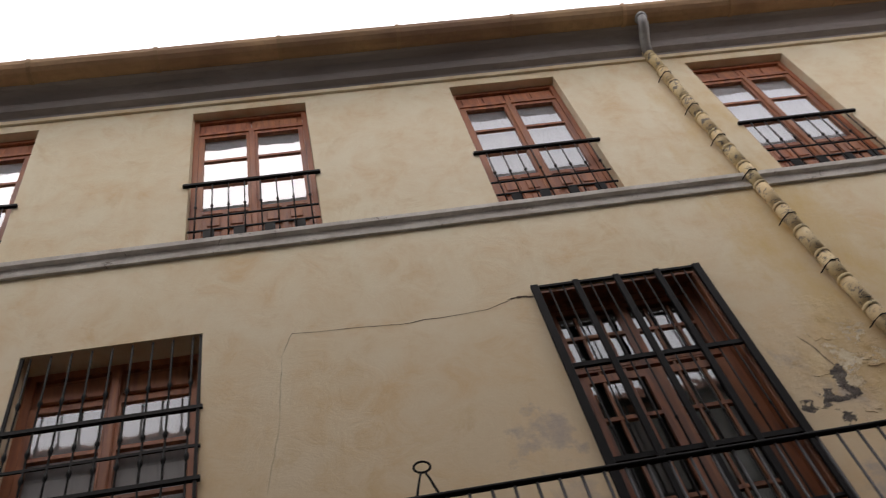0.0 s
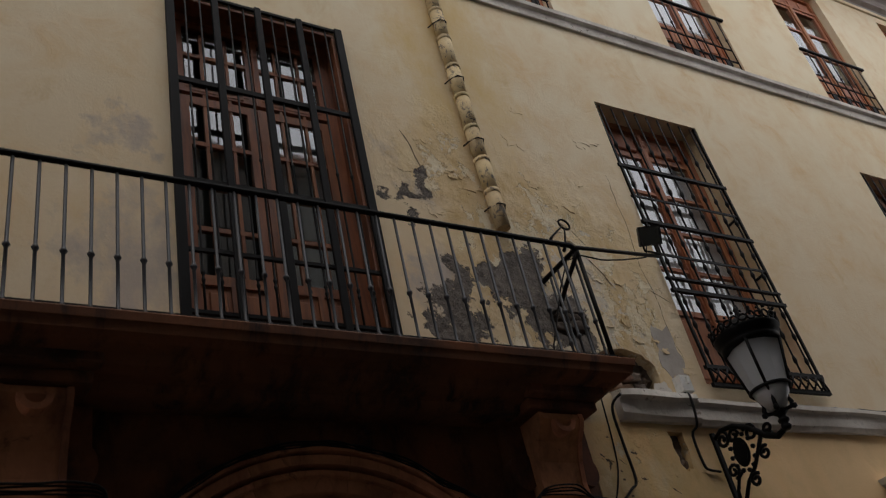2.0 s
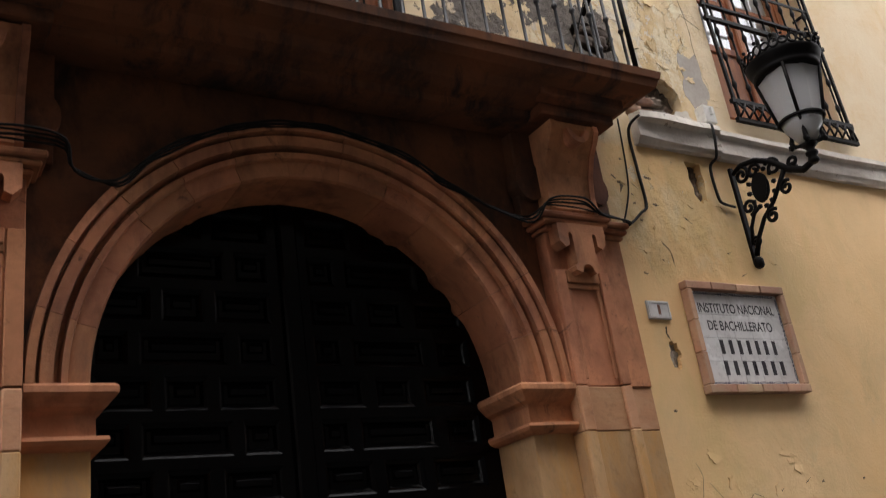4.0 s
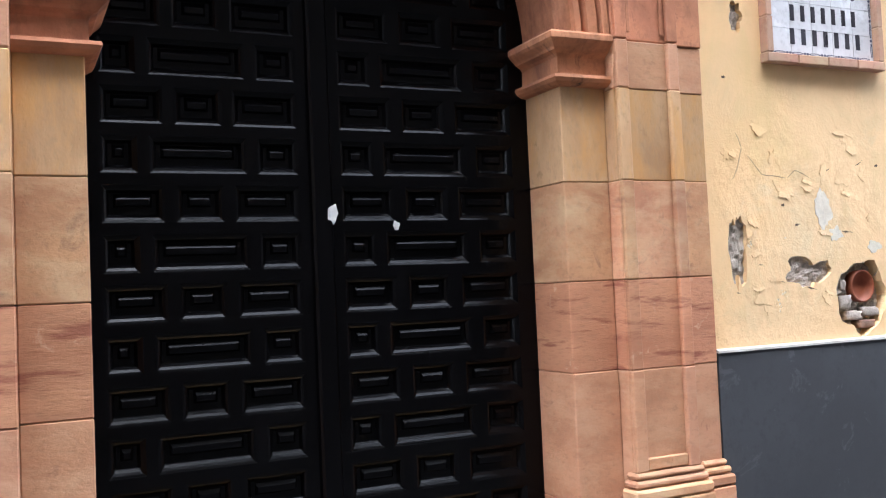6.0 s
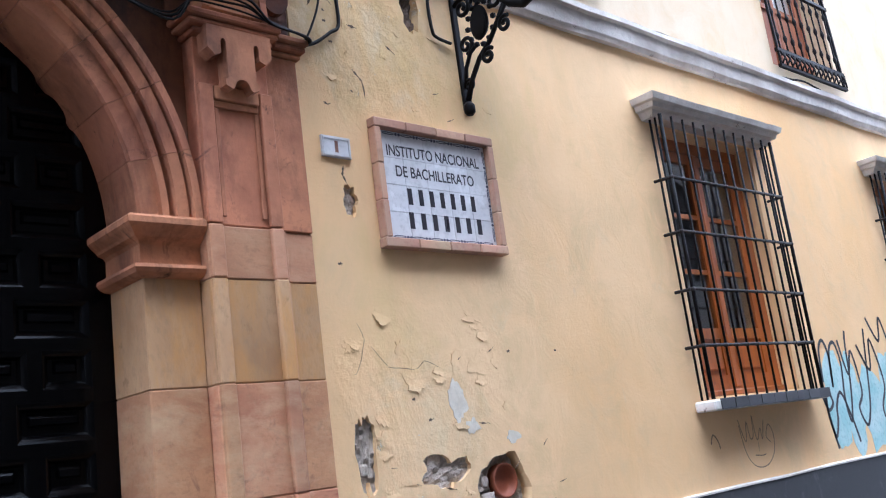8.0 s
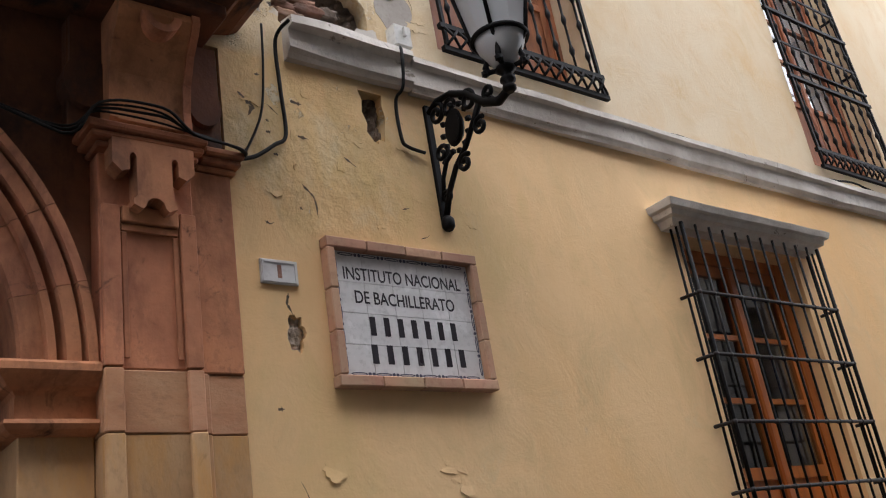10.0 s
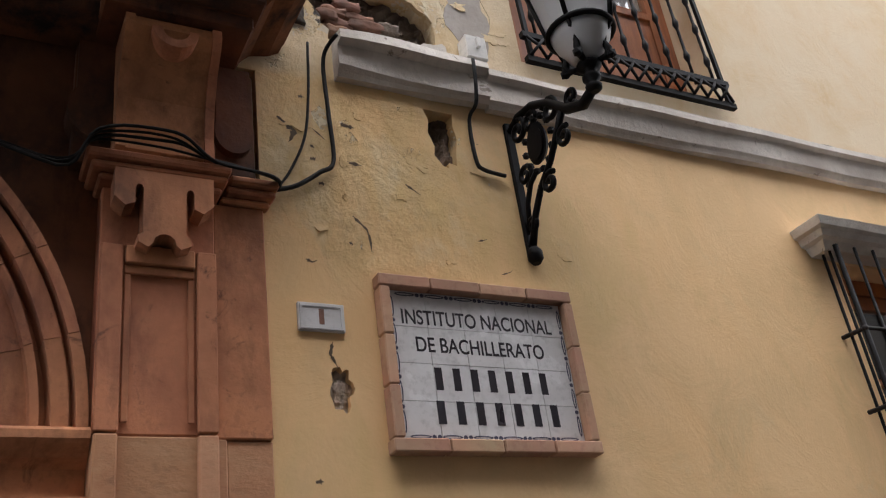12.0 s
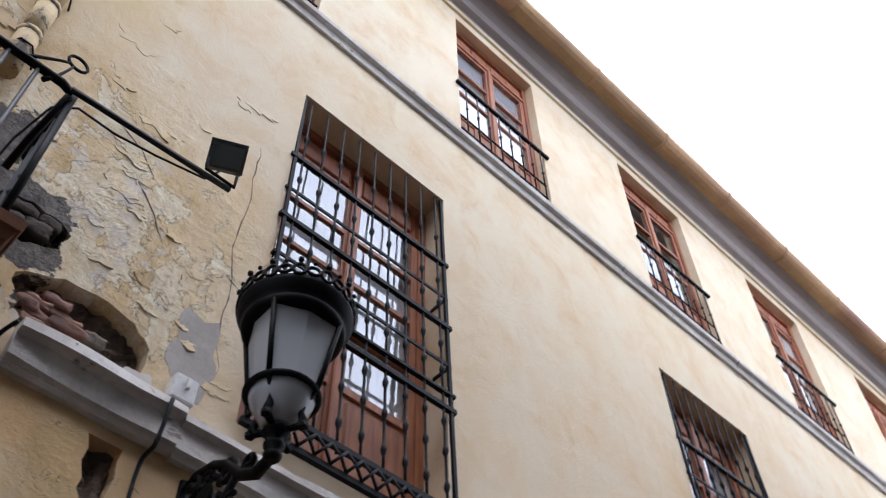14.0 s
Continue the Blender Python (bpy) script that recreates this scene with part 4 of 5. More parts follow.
for i in range(4):
    for q in (0.35, 0.68):
        part_of("thin_bar", thin, dg, (-W / 2 + W * (i + q) / 4, -0.03, 0.015))


# ---- caged ground floor windows ----
def ground_window():
    x0, x1, z0, z1 = CAGE_OPEN
    win = thing("wooden_window", "varnished orange-brown wooden window with two casements", "window", "ground floor windows", "structure")
    part("window_frame", bmx_frame(x0 + 0.003, x1 - 0.003, z0 + 0.004, z1 - 0.004, 0.14, 0.09, 0.10), ORANGE_WOOD, win)
    for k in range(2):
        a = x0 + 0.09 if k == 0 else 0.014
        b = 0.006 if k == 0 else x1 - 0.09
        glazed_leaf(win, a, b, z0 + 0.08, z1 - 0.10, 0.155, ORANGE_WOOD, DARK_GLASS, 3, 0.36, 0.08)
    bm = bmx()
    box(bm, -0.035, 0.055, 0.125, 0.165, z0 + 0.06, z1 - 0.10, 0.012)
    part("cover_strip", bm, ORANGE_WOOD, win)
    bm = bmx()
    box(bm, x0 + 0.02, x1 - 0.02, 0.10, 0.145, z0 + 0.004, z0 + 0.05, 0.01)
    part("window_sill", bm, ORANGE_WOOD, win)
    return win


def cage():
    g = thing("window_cage", "projecting black iron window cage with four bound cross bars", "grille", "ground floor cages")
    x0, x1, y, z0, z1 = -0.81, 0.81, -0.135, 1.90, 3.98
    me = bar_mesh("bar", z1 - z0, 0.0085, [], IRON)
    thick = bar_mesh("corner_bar", z1 - z0, 0.014, [], IRON)
    for x in (x0, x1):
        part_of("corner_bar", thick, g, (x, y, z0))
        for k in range(2):
            part_of("side_bar", me, g, (x, -0.09 + 0.045 * k, z0))
    for i in range(10):
        part_of("bar", me, g, (x0 + (x1 - x0) * (i + 1) / 11, y, z0))
    for z in (2.27, 2.67, 3.09, 3.495):
        bm = bmx()
        tube(bm, [(x0 - 0.02, 0.03, z), (x0 - 0.005, y + 0.02, z), (x0 + 0.015, y - 0.004, z), (x1 - 0.015, y - 0.004, z), (x1 + 0.005, y + 0.02, z), (x1 + 0.02, 0.03, z)], 0.012, 6)
        part("cross_bar", bm, OLD_IRON, g)
        bm = bmx()
        for i in range(12):
            x = x0 + (x1 - x0) * i / 11
            lathe(bm, [(0.014, -0.014), (0.02, 0.0), (0.014, 0.014)], x, y, z, 6)
        tagged(part("binding", bm, OLD_IRON, g, "iron collars binding the bars"), kind="stuff")
    return g


def hood():
    h = thing("window_hood", "whitewashed weathered moulded stone hood over the caged window", "window hood", "ground floor hoods")
    prof = [(-0.10, 3.965), (-0.115, 3.99), (-0.125, 4.01), (-0.155, 4.02), (-0.165, 4.055), (-0.19, 4.065), (-0.205, 4.11), (-0.17, 4.12)]
    for name, steps in (("bed_moulding", prof[:5]), ("cap_moulding", prof[4:])):
        bm = bmx()
        tiers = []
        for y, z in steps:
            e = 0.955 + (-y - 0.205)
            tiers.append([bm.verts.new(v) for v in ((-e, 0.0, z), (-e, y, z), (e, y, z), (e, 0.0, z))])
        for a, b in zip(tiers, tiers[1:]):
            for k in range(4):
                bm.faces.new((a[k], a[(k + 1) % 4], b[(k + 1) % 4], b[k]))
        bm.faces.new(tiers[0])
        bm.faces.new(tiers[-1])
        bmesh.ops.recalc_face_normals(bm, faces=bm.faces[:])
        bmesh.ops.subdivide_edges(bm, edges=[e for e in bm.edges if e.calc_length() > 1], cuts=14)
        for v in bm.verts:
            v.co += 0.006 * Vector((noise.noise(v.co * 6), noise.noise(v.co * 6 + Vector((9, 0, 0))), noise.noise(v.co * 6 + Vector((0, 9, 0)))))
        part(name, bm, WHITE_STONE, h)
    return h


def sill():
    s = thing("window_ledge", "projecting plastered ledge with a slate strip under the cage", "window ledge", "ground floor ledges")
    bm = bmx()
    box(bm, -0.85, 0.86, -0.165, 0.0, 1.82, 1.895, 0.012)
    part("ledge", bm, WHITE_STONE, s)
    for k in range(9):
        bm = bmx()
        box(bm, -0.78 + 0.1825 * k, -0.601 + 0.1825 * k, -0.173 - 0.002 * (k % 2), -0.1652, 1.825, 1.90, 0.002)
        part("slate_tile", bm, SLATE, s)
    return s


SLATE = surface("dark_slate", (0.036, 0.036, 0.04), (0.022, 0.022, 0.024), 0.6, big=5, fine=25, spread=0.25)
made = [ground_window(), cage(), hood(), sill()]
for i, x in enumerate(CAGED):
    for o in made:
        if i == 0:
            o.matrix_basis = pose(x, 0, 0)
        else:
            copy_thing(o, pose(x, 0, 0))


# ---- great door ----
door = thing("door_1", "black painted double door with rows of raised moulded panels", "door", kind="structure")
DX0, DXM, DX1, DY = 1.90, 2.965, 4.12, 0.40
ROW_A = [(1.985, 2.25), (2.30, 2.51), (2.56, 2.86), (3.07, 3.34), (3.40, 3.63), (3.69, 4.01)]
ROW_B = [(1.985, 2.14), (2.19, 2.62), (2.67, 2.86), (3.07, 3.24), (3.29, 3.74), (3.80, 4.01)]
PANEL_H = 0.165
CELLS = [(x0, x1, 0.275 + 0.2185 * r) for r in range(17) for x0, x1 in (ROW_A if r % 2 == 0 else ROW_B)]
leaves = []
for x0, x1 in ((DX0, DXM - 0.003), (DXM + 0.003, DX1)):
    bm = bmx()
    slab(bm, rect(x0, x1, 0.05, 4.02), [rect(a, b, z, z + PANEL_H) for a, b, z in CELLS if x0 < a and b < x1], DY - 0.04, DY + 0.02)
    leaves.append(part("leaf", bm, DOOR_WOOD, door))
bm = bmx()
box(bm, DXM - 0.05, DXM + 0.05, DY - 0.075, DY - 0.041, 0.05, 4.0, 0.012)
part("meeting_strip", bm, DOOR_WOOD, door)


def door_panel(w, h):
    """A sunk panel: sloping sides down to a field with a small raised block."""
    bm = bmx()

    def ring(i, y, foot):
        return [bm.verts.new(v) for v in ((i, y, foot), (w - i, y, foot), (w - i, y, h - i), (i, y, h - i))]
    def block(i, y, foot, top):
        return [bm.verts.new(v) for v in ((i, y, foot), (w - i, y, foot), (w - i, y, top), (i, y, top))]
    rings = [ring(0, -0.038, 0), ring(0.012, -0.0325, 0.011), ring(0.022, -0.0245, 0.023), ring(0.030, -0.013, 0.035), ring(0.034, -0.004, 0.038), block(0.052, -0.004, 0.070, 0.128), block(0.064, -0.018, 0.078, 0.105)]
    for a, b in zip(rings, rings[1:]):
        for k in range(4):
            bm.faces.new((a[k], a[(k + 1) % 4], b[(k + 1) % 4], b[k]))
    bm.faces.new(rings[-1])
    me = bpy.data.meshes.new("door_panel")
    bm.to_mesh(me)
    bm.free()
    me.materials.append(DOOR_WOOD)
    return me


panels = {}
for x0, x1, z in CELLS:
    key = round(x1 - x0, 3)
    if key not in panels:
        panels[key] = door_panel(x1 - x0, PANEL_H)
    part_of("door_panel", panels[key], leaves[0] if x0 < DXM else leaves[1], (x0, DY, z))
for x, z, w, h in ((3.01, 2.055, 0.045, 0.085), (3.345, 2.0, 0.035, 0.045)):
    bm = bmx()
    slab(bm, ragged(x, z, w / 2, h / 2, 12, x, 0.5), [], DY - 0.080, DY - 0.0765) if w > 0.04 else slab(bm, ragged(x, z, w / 2, h / 2, 12, x, 0.5), [], DY - 0.043, DY - 0.0405)
    tagged(mesh_object("paper_scrap", bm, PLASTIC), "torn white paper scrap stuck on the black door", "paper")

# ---- downpipe ----
pipe = thing("downpipe", "old clay downpipe with collars, yellow paint flaking to grey", "downpipe")


def pipe_x(z):
    return 4.69 + 0.05 * ((z - 9.2) / 3.0) ** 2


z = 6.1
k = 0
while z < 11.95:
    ln = 0.36 + 0.1 * noise.noise((z, 3, 1))
    z1 = min(z + ln, 11.98)
    bm = bmx()
    tube(bm, [(pipe_x(z), -0.06, z), (pipe_x(z + ln / 2) + 0.006 * noise.noise((z * 3, 0, 0)), -0.062, (z + z1) / 2), (pipe_x(z1), -0.06, z1)], [0.057, 0.06, 0.062], 12)
    length = part("pipe_length", bm, CLAY, pipe)
    bm = bmx()
    lathe(bm, [(0.060, -0.022), (0.067, -0.018), (0.069, 0.0), (0.067, 0.018), (0.060, 0.024)], pipe_x(z1), -0.06, z1, 12)
    part("collar", bm, CLAY, length)
    if k % 2 == 0:
        bm = bmx()
        tube(bm, [(pipe_x(z) - 0.09, 0.01, z + 0.2), (pipe_x(z) - 0.07, -0.06, z + 0.2), (pipe_x(z) - 0.03, -0.125, z + 0.2), (pipe_x(z) + 0.03, -0.125, z + 0.2), (pipe_x(z) + 0.07, -0.06, z + 0.2), (pipe_x(z) + 0.09, 0.01, z + 0.2)], 0.006, 5)
        part("pipe_clip", bm, OLD_IRON, pipe)
    z, k = z1, k + 1
bm = bmx()
tube(bm, [(4.70, -0.40, 12.34), (4.70, -0.40, 12.2), (4.705, -0.36, 12.14), (4.71, -0.26, 12.10), (4.72, -0.12, 12.04), (4.73, -0.065, 11.96)], 0.062, 12)
part("gutter_outlet", bm, ZINC, pipe, "grey zinc elbow from the gutter")
bm = bmx()
lathe(bm, [(0.062, -0.02), (0.078, -0.01), (0.08, 0.05), (0.066, 0.06)], 4.70, -0.40, 12.22, 12)
part("collar", bm, ZINC, pipe)

# ---- hooks on the railing ----
def hook(x):
    h = thing("railing_hook", "black iron ring hook clamped on the balcony handrail", "hook", "railing hooks")
    bm = bmx()
    tube(bm, [(0.05 * math.cos(a), 0, 0.23 + 0.042 * math.sin(a)) for a in [2 * math.pi * k / 14 for k in range(14)]], 0.008, 6, True)
    part("ring", bm, IRON, h)
    for s in (-1, 1):
        bm = bmx()
        tube(bm, [(s * 0.012, 0, 0.19), (s * 0.03, 0, 0.14), (s * 0.06, 0, 0.03), (s * 0.062, 0, -0.03)], [0.007, 0.007, 0.009, 0.014], 6)
        part("prong", bm, IRON, h)
    h.location = (x, RY, RZ1)
    return h


first = hook(1.01)
copy_thing(first, pose(4.85, RY, RZ1, 0, 32, 0))

# ---- floodlight on its arm ----
flood = thing("floodlight", "black floodlight on an iron arm from the balcony corner", "floodlight")
bm = bmx()
tube(bm, [(RX1 - 0.03, RY - 0.013, RZ1 - 0.02), (5.4, RY - 0.013, RZ1 + 0.005), (5.83, RY - 0.013, RZ1 + 0.03)], 0.015, 4)
part("arm", bm, OLD_IRON, flood)
bm = bmx()
tube(bm, [(RX1 - 0.02, RY, RZ1 - 0.05), (RX1 - 0.05, RY + 0.18, RZ1 - 0.22), (RX1 - 0.06, RY + 0.30, RZ1 - 0.33)], 0.018, 6)
part("brace", bm, IRON, flood)
bm = bmx()
tube(bm, [(5.68, RY - 0.03, RZ1 + 0.15), (5.68, RY - 0.03, RZ1 + 0.045), (5.84, RY - 0.03, RZ1 + 0.045), (5.84, RY - 0.03, RZ1 + 0.17)], 0.009, 6)
part("yoke", bm, IRON, flood)
tilt = pose(5.765, RY - 0.03, RZ1 + 0.20, 32, 0, -26) @ Matrix.Scale(0.9, 4)
bm = bmx()
slab(bm, rect(-0.10, 0.10, -0.085, 0.085), [rect(-0.085, 0.085, -0.07, 0.07)], -0.075, -0.05)
box(bm, -0.095, 0.095, -0.05, -0.015, -0.08, 0.08, 0.006)
box(bm, -0.07, 0.07, -0.015, 0.03, -0.06, 0.055, 0.012)
box(bm, -0.045, 0.045, 0.03, 0.06, -0.05, 0.03, 0.008)
for q in range(5):
    box(bm, -0.06 + 0.028 * q, -0.054 + 0.028 * q, -0.015, 0.042, -0.055, 0.05)
bmesh.ops.transform(bm, matrix=tilt, verts=bm.verts[:])
part("housing", bm, ALUMINIUM, flood)
bm = bmx()
box(bm, -0.085, 0.085, -0.07, -0.066, -0.07, 0.07)
bmesh.ops.transform(bm, matrix=tilt, verts=bm.verts[:])
part("front_glass", bm, DARK_GLASS, flood)
bm = bmx()
tube(bm, [(5.76, RY, RZ1 + 0.14), (5.70, RY, RZ1 + 0.01), (5.45, RY + 0.01, RZ1 - 0.045), (5.25, RY + 0.02, RZ1 - 0.07), (5.07, RY + 0.03, RZ1 - 0.05), (4.98, RY + 0.1, RZ1 - 0.06), (4.93, RY + 0.2, RZ1 - 0.25), (4.9, -0.05, RZ1 - 0.6), (4.88, -0.02, 4.9)], 0.006, 5)
part("lead", bm, CABLE, flood)

# ---- street lamp on a scrolled bracket ----
LX, LY = 6.20, -0.65
lamp = thing("wall_lantern", "black iron street lantern with frosted glass on a scrolled wall bracket", "lamp")


def spiral(y, z, r0, r1, a0, a1, n=18):
    return [(LX, y + (r0 + (r1 - r0) * k / n) * math.cos(a0 + (a1 - a0) * k / n), z + (r0 + (r1 - r0) * k / n) * math.sin(a0 + (a1 - a0) * k / n)) for k in range(n + 1)]


bm = bmx()
box(bm, LX - 0.022, LX + 0.022, -0.022, 0.004, 3.72, 4.45, 0.005)
lathe(bm, [(0.02, -0.05), (0.035, -0.03), (0.035, 0.01), (0.02, 0.03)], LX, -0.03, 3.74, 10)
part("wall_bar", bm, IRON, lamp)
SCROLLS = [
    ([(LX, -0.02, 4.40), (LX, -0.10, 4.43), (LX, -0.22, 4.41), (LX, -0.34, 4.34), (LX, -0.46, 4.22), (LX, -0.56, 4.17), (LX, -0.63, 4.19), (LX, LY, 4.27)], [0.016, 0.018, 0.02, 0.022, 0.024, 0.026, 0.024, 0.022]),
    ([(LX, -0.03, 3.78), (LX, -0.09, 3.90), (LX, -0.17, 4.00), (LX, -0.27, 4.07), (LX, -0.36, 4.17), (LX, -0.42, 4.24)], [0.018, 0.016, 0.015, 0.015, 0.016, 0.018]),
    ([(LX, -0.03, 3.86), (LX, -0.05, 3.98), (LX, -0.10, 4.06), (LX, -0.16, 4.09)], 0.013),
    (spiral(-0.085, 4.36, 0.065, 0.012, 1.6, 1.6 + 9.0), 0.014),
    (spiral(-0.075, 4.12, 0.06, 0.012, 4.7, 4.7 - 9.0), 0.013),
    (spiral(-0.34, 4.30, 0.065, 0.012, 0.6, 0.6 + 9.0), 0.013),
    (spiral(-0.24, 3.985, 0.05, 0.012, 2.4, 2.4 - 8.5), 0.014),
    (spiral(-0.40, 4.12, 0.05, 0.012, 2.2, 2.2 - 8.5), 0.013),
    (spiral(-0.50, 4.26, 0.045, 0.012, 4.2, 4.2 + 8.0), 0.013),
    (spiral(-0.06, 3.87, 0.04, 0.012, 0.4, 0.4 + 8.0), 0.011),
    (spiral(-0.19, 4.345, 0.05, 0.012, 3.3, 3.3 - 8.0), 0.012),
]
for pts, r in SCROLLS:
    bm = bmx()
    tube(bm, pts, r, 7)
    part("scroll", bm, IRON, lamp)
bm = bmx()
for k in range(2):
    bmesh.ops.create_cone(bm, segments=20, radius1=0.088 - 0.02 * k, radius2=0.07 - 0.03 * k, depth=0.022 + 0.02 * k, cap_ends=True, matrix=pose(LX, -0.215, 4.205, 0, 90, 0) @ Matrix.Diagonal((1.25, 0.85, 1, 1)))
part("medallion", bm, IRON, lamp, "oval cast medallion")
bm = bmx()
for k in range(12):
    a = 2 * math.pi * k / 12
    bmesh.ops.create_icosphere(bm, subdivisions=1, radius=0.02, matrix=Matrix.Translation((LX, -0.215 + 0.105 * math.cos(a), 4.205 + 0.135 * math.sin(a))))
tagged(part("leaf_wreath", bm, IRON, lamp, "cast leaf wreath"), kind="stuff")
bm = bmx()
lathe(bm, [(0.018, 4.17), (0.034, 4.185), (0.036, 4.20), (0.022, 4.215), (0.04, 4.235), (0.04, 4.25), (0.024, 4.265), (0.036, 4.285), (0.055, 4.30), (0.05, 4.315), (0.02, 4.32)], LX, LY, 0, 14)
part("stem", bm, IRON, lamp)
bm = bmx()
lathe(bm, [(0.055, 4.325), (0.085, 4.37), (0.118, 4.43), (0.132, 4.475)], LX, LY, 0, 28)
part("lower_glass", bm, FROST, lamp, "frosted glass bowl")
bm = bmx()
rims = []
for r, zz in ((0.140, 4.487), (0.203, 4.825)):
    rims.append([bm.verts.new((LX + r * f * math.cos(0.55 + q * math.pi / 4), LY + r * f * math.sin(0.55 + q * math.pi / 4), zz)) for q, f in enumerate((0.97, 0.83) * 4)])
for q in range(8):
    bm.faces.new((rims[0][q], rims[0][(q + 1) % 8], rims[1][(q + 1) % 8], rims[1][q]))
part("glass_body", bm, FROST, lamp, "tapered frosted glass body")
bm = bmx()
tube(bm, [(LX + 0.142 * math.cos(a), LY + 0.142 * math.sin(a), 4.48) for a in [2 * math.pi * k / 28 for k in range(28)]], 0.013, 6, True)
part("lower_ring", bm, IRON, lamp)
for k in range(4):
    a = math.pi / 4 * 2 * k + 0.55
    c, s = math.cos(a), math.sin(a)
    bm = bmx()
    tube(bm, [(LX + r * c, LY + r * s, zz) for r, zz in ((0.139, 4.48), (0.172, 4.65), (0.207, 4.83))], 0.012, 6)
    part("rib", bm, IRON, lamp)
    bm = bmx()
    tube(bm, [(LX + r * c, LY + r * s, zz) for r, zz in ((0.035, 4.31), (0.085, 4.315), (0.10, 4.345), (0.085, 4.385), (0.10, 4.43), (0.142, 4.48))], [0.012, 0.016, 0.017, 0.015, 0.012, 0.011], 6)
    bmesh.ops.create_icosphere(bm, subdivisions=1, radius=0.024, matrix=Matrix.Translation((LX + 0.105 * c, LY + 0.105 * s, 4.315)))
    part("strap", bm, IRON, lamp)
bm = bmx()
lathe(bm, [(0.198, 4.815), (0.212, 4.82), (0.218, 4.845), (0.212, 4.86), (0.226, 4.87), (0.236, 4.90), (0.246, 4.915), (0.246, 4.935), (0.20, 4.95), (0.16, 5.0), (0.09, 5.05), (0.03, 5.07)], LX, LY, 0, 32)
lamp_hood = part("hood", bm, IRON, lamp, "black domed hood with stepped rim")
bm = bmx()
for k in range(26):
    a = 2 * math.pi * k / 26
    big = 1.0 if k % 2 else 0.72
    c, s = math.cos(a), math.sin(a)
    ring = [(LX + 0.245 * c - s * 0.028 * math.cos(b), LY + 0.245 * s + c * 0.028 * math.cos(b), 4.965 + 0.032 * big * math.sin(b)) for b in [2 * math.pi * q / 9 for q in range(9)]]
    tube(bm, ring, 0.008, 5, True)
    bmesh.ops.create_icosphere(bm, subdivisions=1, radius=0.015 * big, matrix=Matrix.Translation((LX + 0.25 * c, LY + 0.25 * s, 4.985 + 0.036 * big)))
tagged(part("cresting", bm, IRON, lamp_hood, "pierced cast iron cresting round the rim"), kind="stuff")
bm = bmx()
lathe(bm, [(0.02, 5.06), (0.03, 5.09), (0.015, 5.12), (0.022, 5.145), (0.004, 5.17)], LX, LY, 0, 10)
part("finial", bm, IRON, lamp_hood)

lamp.location.z += 0.015

# ---- tile plaque ----
SX0, SX1, SZ0, SZ1 = 5.41, 6.32, 2.845, 3.565
plaque = thing("tile_plaque", "white tile name plaque in a terracotta frame on the wall", "sign")


def framed(x0, x1, z0, z1):
    bm = bmx()
    box(bm, x0 + 0.0015, x1 - 0.0015, -0.062 + random.uniform(-0.002, 0.002), 0.0, z0 + 0.0015, z1 - 0.0015, 0.005)
    return part("frame_brick", bm, TERRACOTTA, plaque)


FW = 0.055
for k in range(4):
    framed(SX0 + (SX1 - SX0) * k / 4, SX0 + (SX1 - SX0) * (k + 1) / 4, SZ1 - FW, SZ1)
    framed(SX0 - 0.006 + (SX1 - SX0 + 0.012) * k / 4, SX0 - 0.006 + (SX1 - SX0 + 0.012) * (k + 1) / 4, SZ0, SZ0 + FW)
for k in range(3):
    for x in (SX0, SX1 - FW + 0.008):
        framed(x, x + FW - 0.008, SZ0 + FW + (SZ1 - SZ0 - 2 * FW) * k / 3, SZ0 + FW + (SZ1 - SZ0 - 2 * FW) * (k + 1) / 3)
TX0, TX1, TZ0, TZ1 = SX0 + FW - 0.006, SX1 - FW + 0.006, SZ0 + FW, SZ1 - FW
tw, th = (TX1 - TX0) / 5, (TZ1 - TZ0) / 4
for i in range(5):
    for j in range(4):
        bm = bmx()
        box(bm, TX0 + i * tw + 0.0007, TX0 + (i + 1) * tw - 0.0007, -0.024, 0.0, TZ0 + j * th + 0.0007, TZ0 + (j + 1) * th - 0.0007, 0.0012)
        part("tile", bm, CERAMIC, plaque)


def lettering(text, cx, cz, width, height):
    """Flat black letters in the built-in font, fitted to a width and height."""
    cu = bpy.data.curves.new("lettering", "FONT")
    cu.body, cu.extrude, cu.offset = text, 0.0006, 0.014
    tmp = bpy.data.objects.new("lettering", cu)
    scene.collection.objects.link(tmp)
    bpy.context.view_layer.update()
    me = bpy.data.meshes.new_from_object(tmp.evaluated_get(bpy.context.evaluated_depsgraph_get()))
    bpy.data.objects.remove(tmp)
    xs, ys = [v.co.x for v in me.vertices], [v.co.y for v in me.vertices]
    sx_, sy_ = width / (max(xs) - min(xs)), height / (max(ys) - min(ys))
    for v in me.vertices:
        v.co = Vector((cx + (v.co.x - (max(xs) + min(xs)) / 2) * sx_, -0.0248 - v.co.z * 0.5, cz + (v.co.y - (max(ys) + min(ys)) / 2) * sy_))
    me.materials.clear()
    me.materials.append(INK)
    ob = new("lettering", me)
    ob.parent = plaque
    return ob


cxp = (TX0 + TX1) / 2
tagged(lettering("INSTITUTO NACIONAL", cxp - 0.005, TZ1 - 0.110, 0.70, 0.064), "black painted capital letters")
tagged(lettering("DE BACHILLERATO", cxp - 0.01, TZ1 - 0.225, 0.59, 0.064), "black painted capital letters")


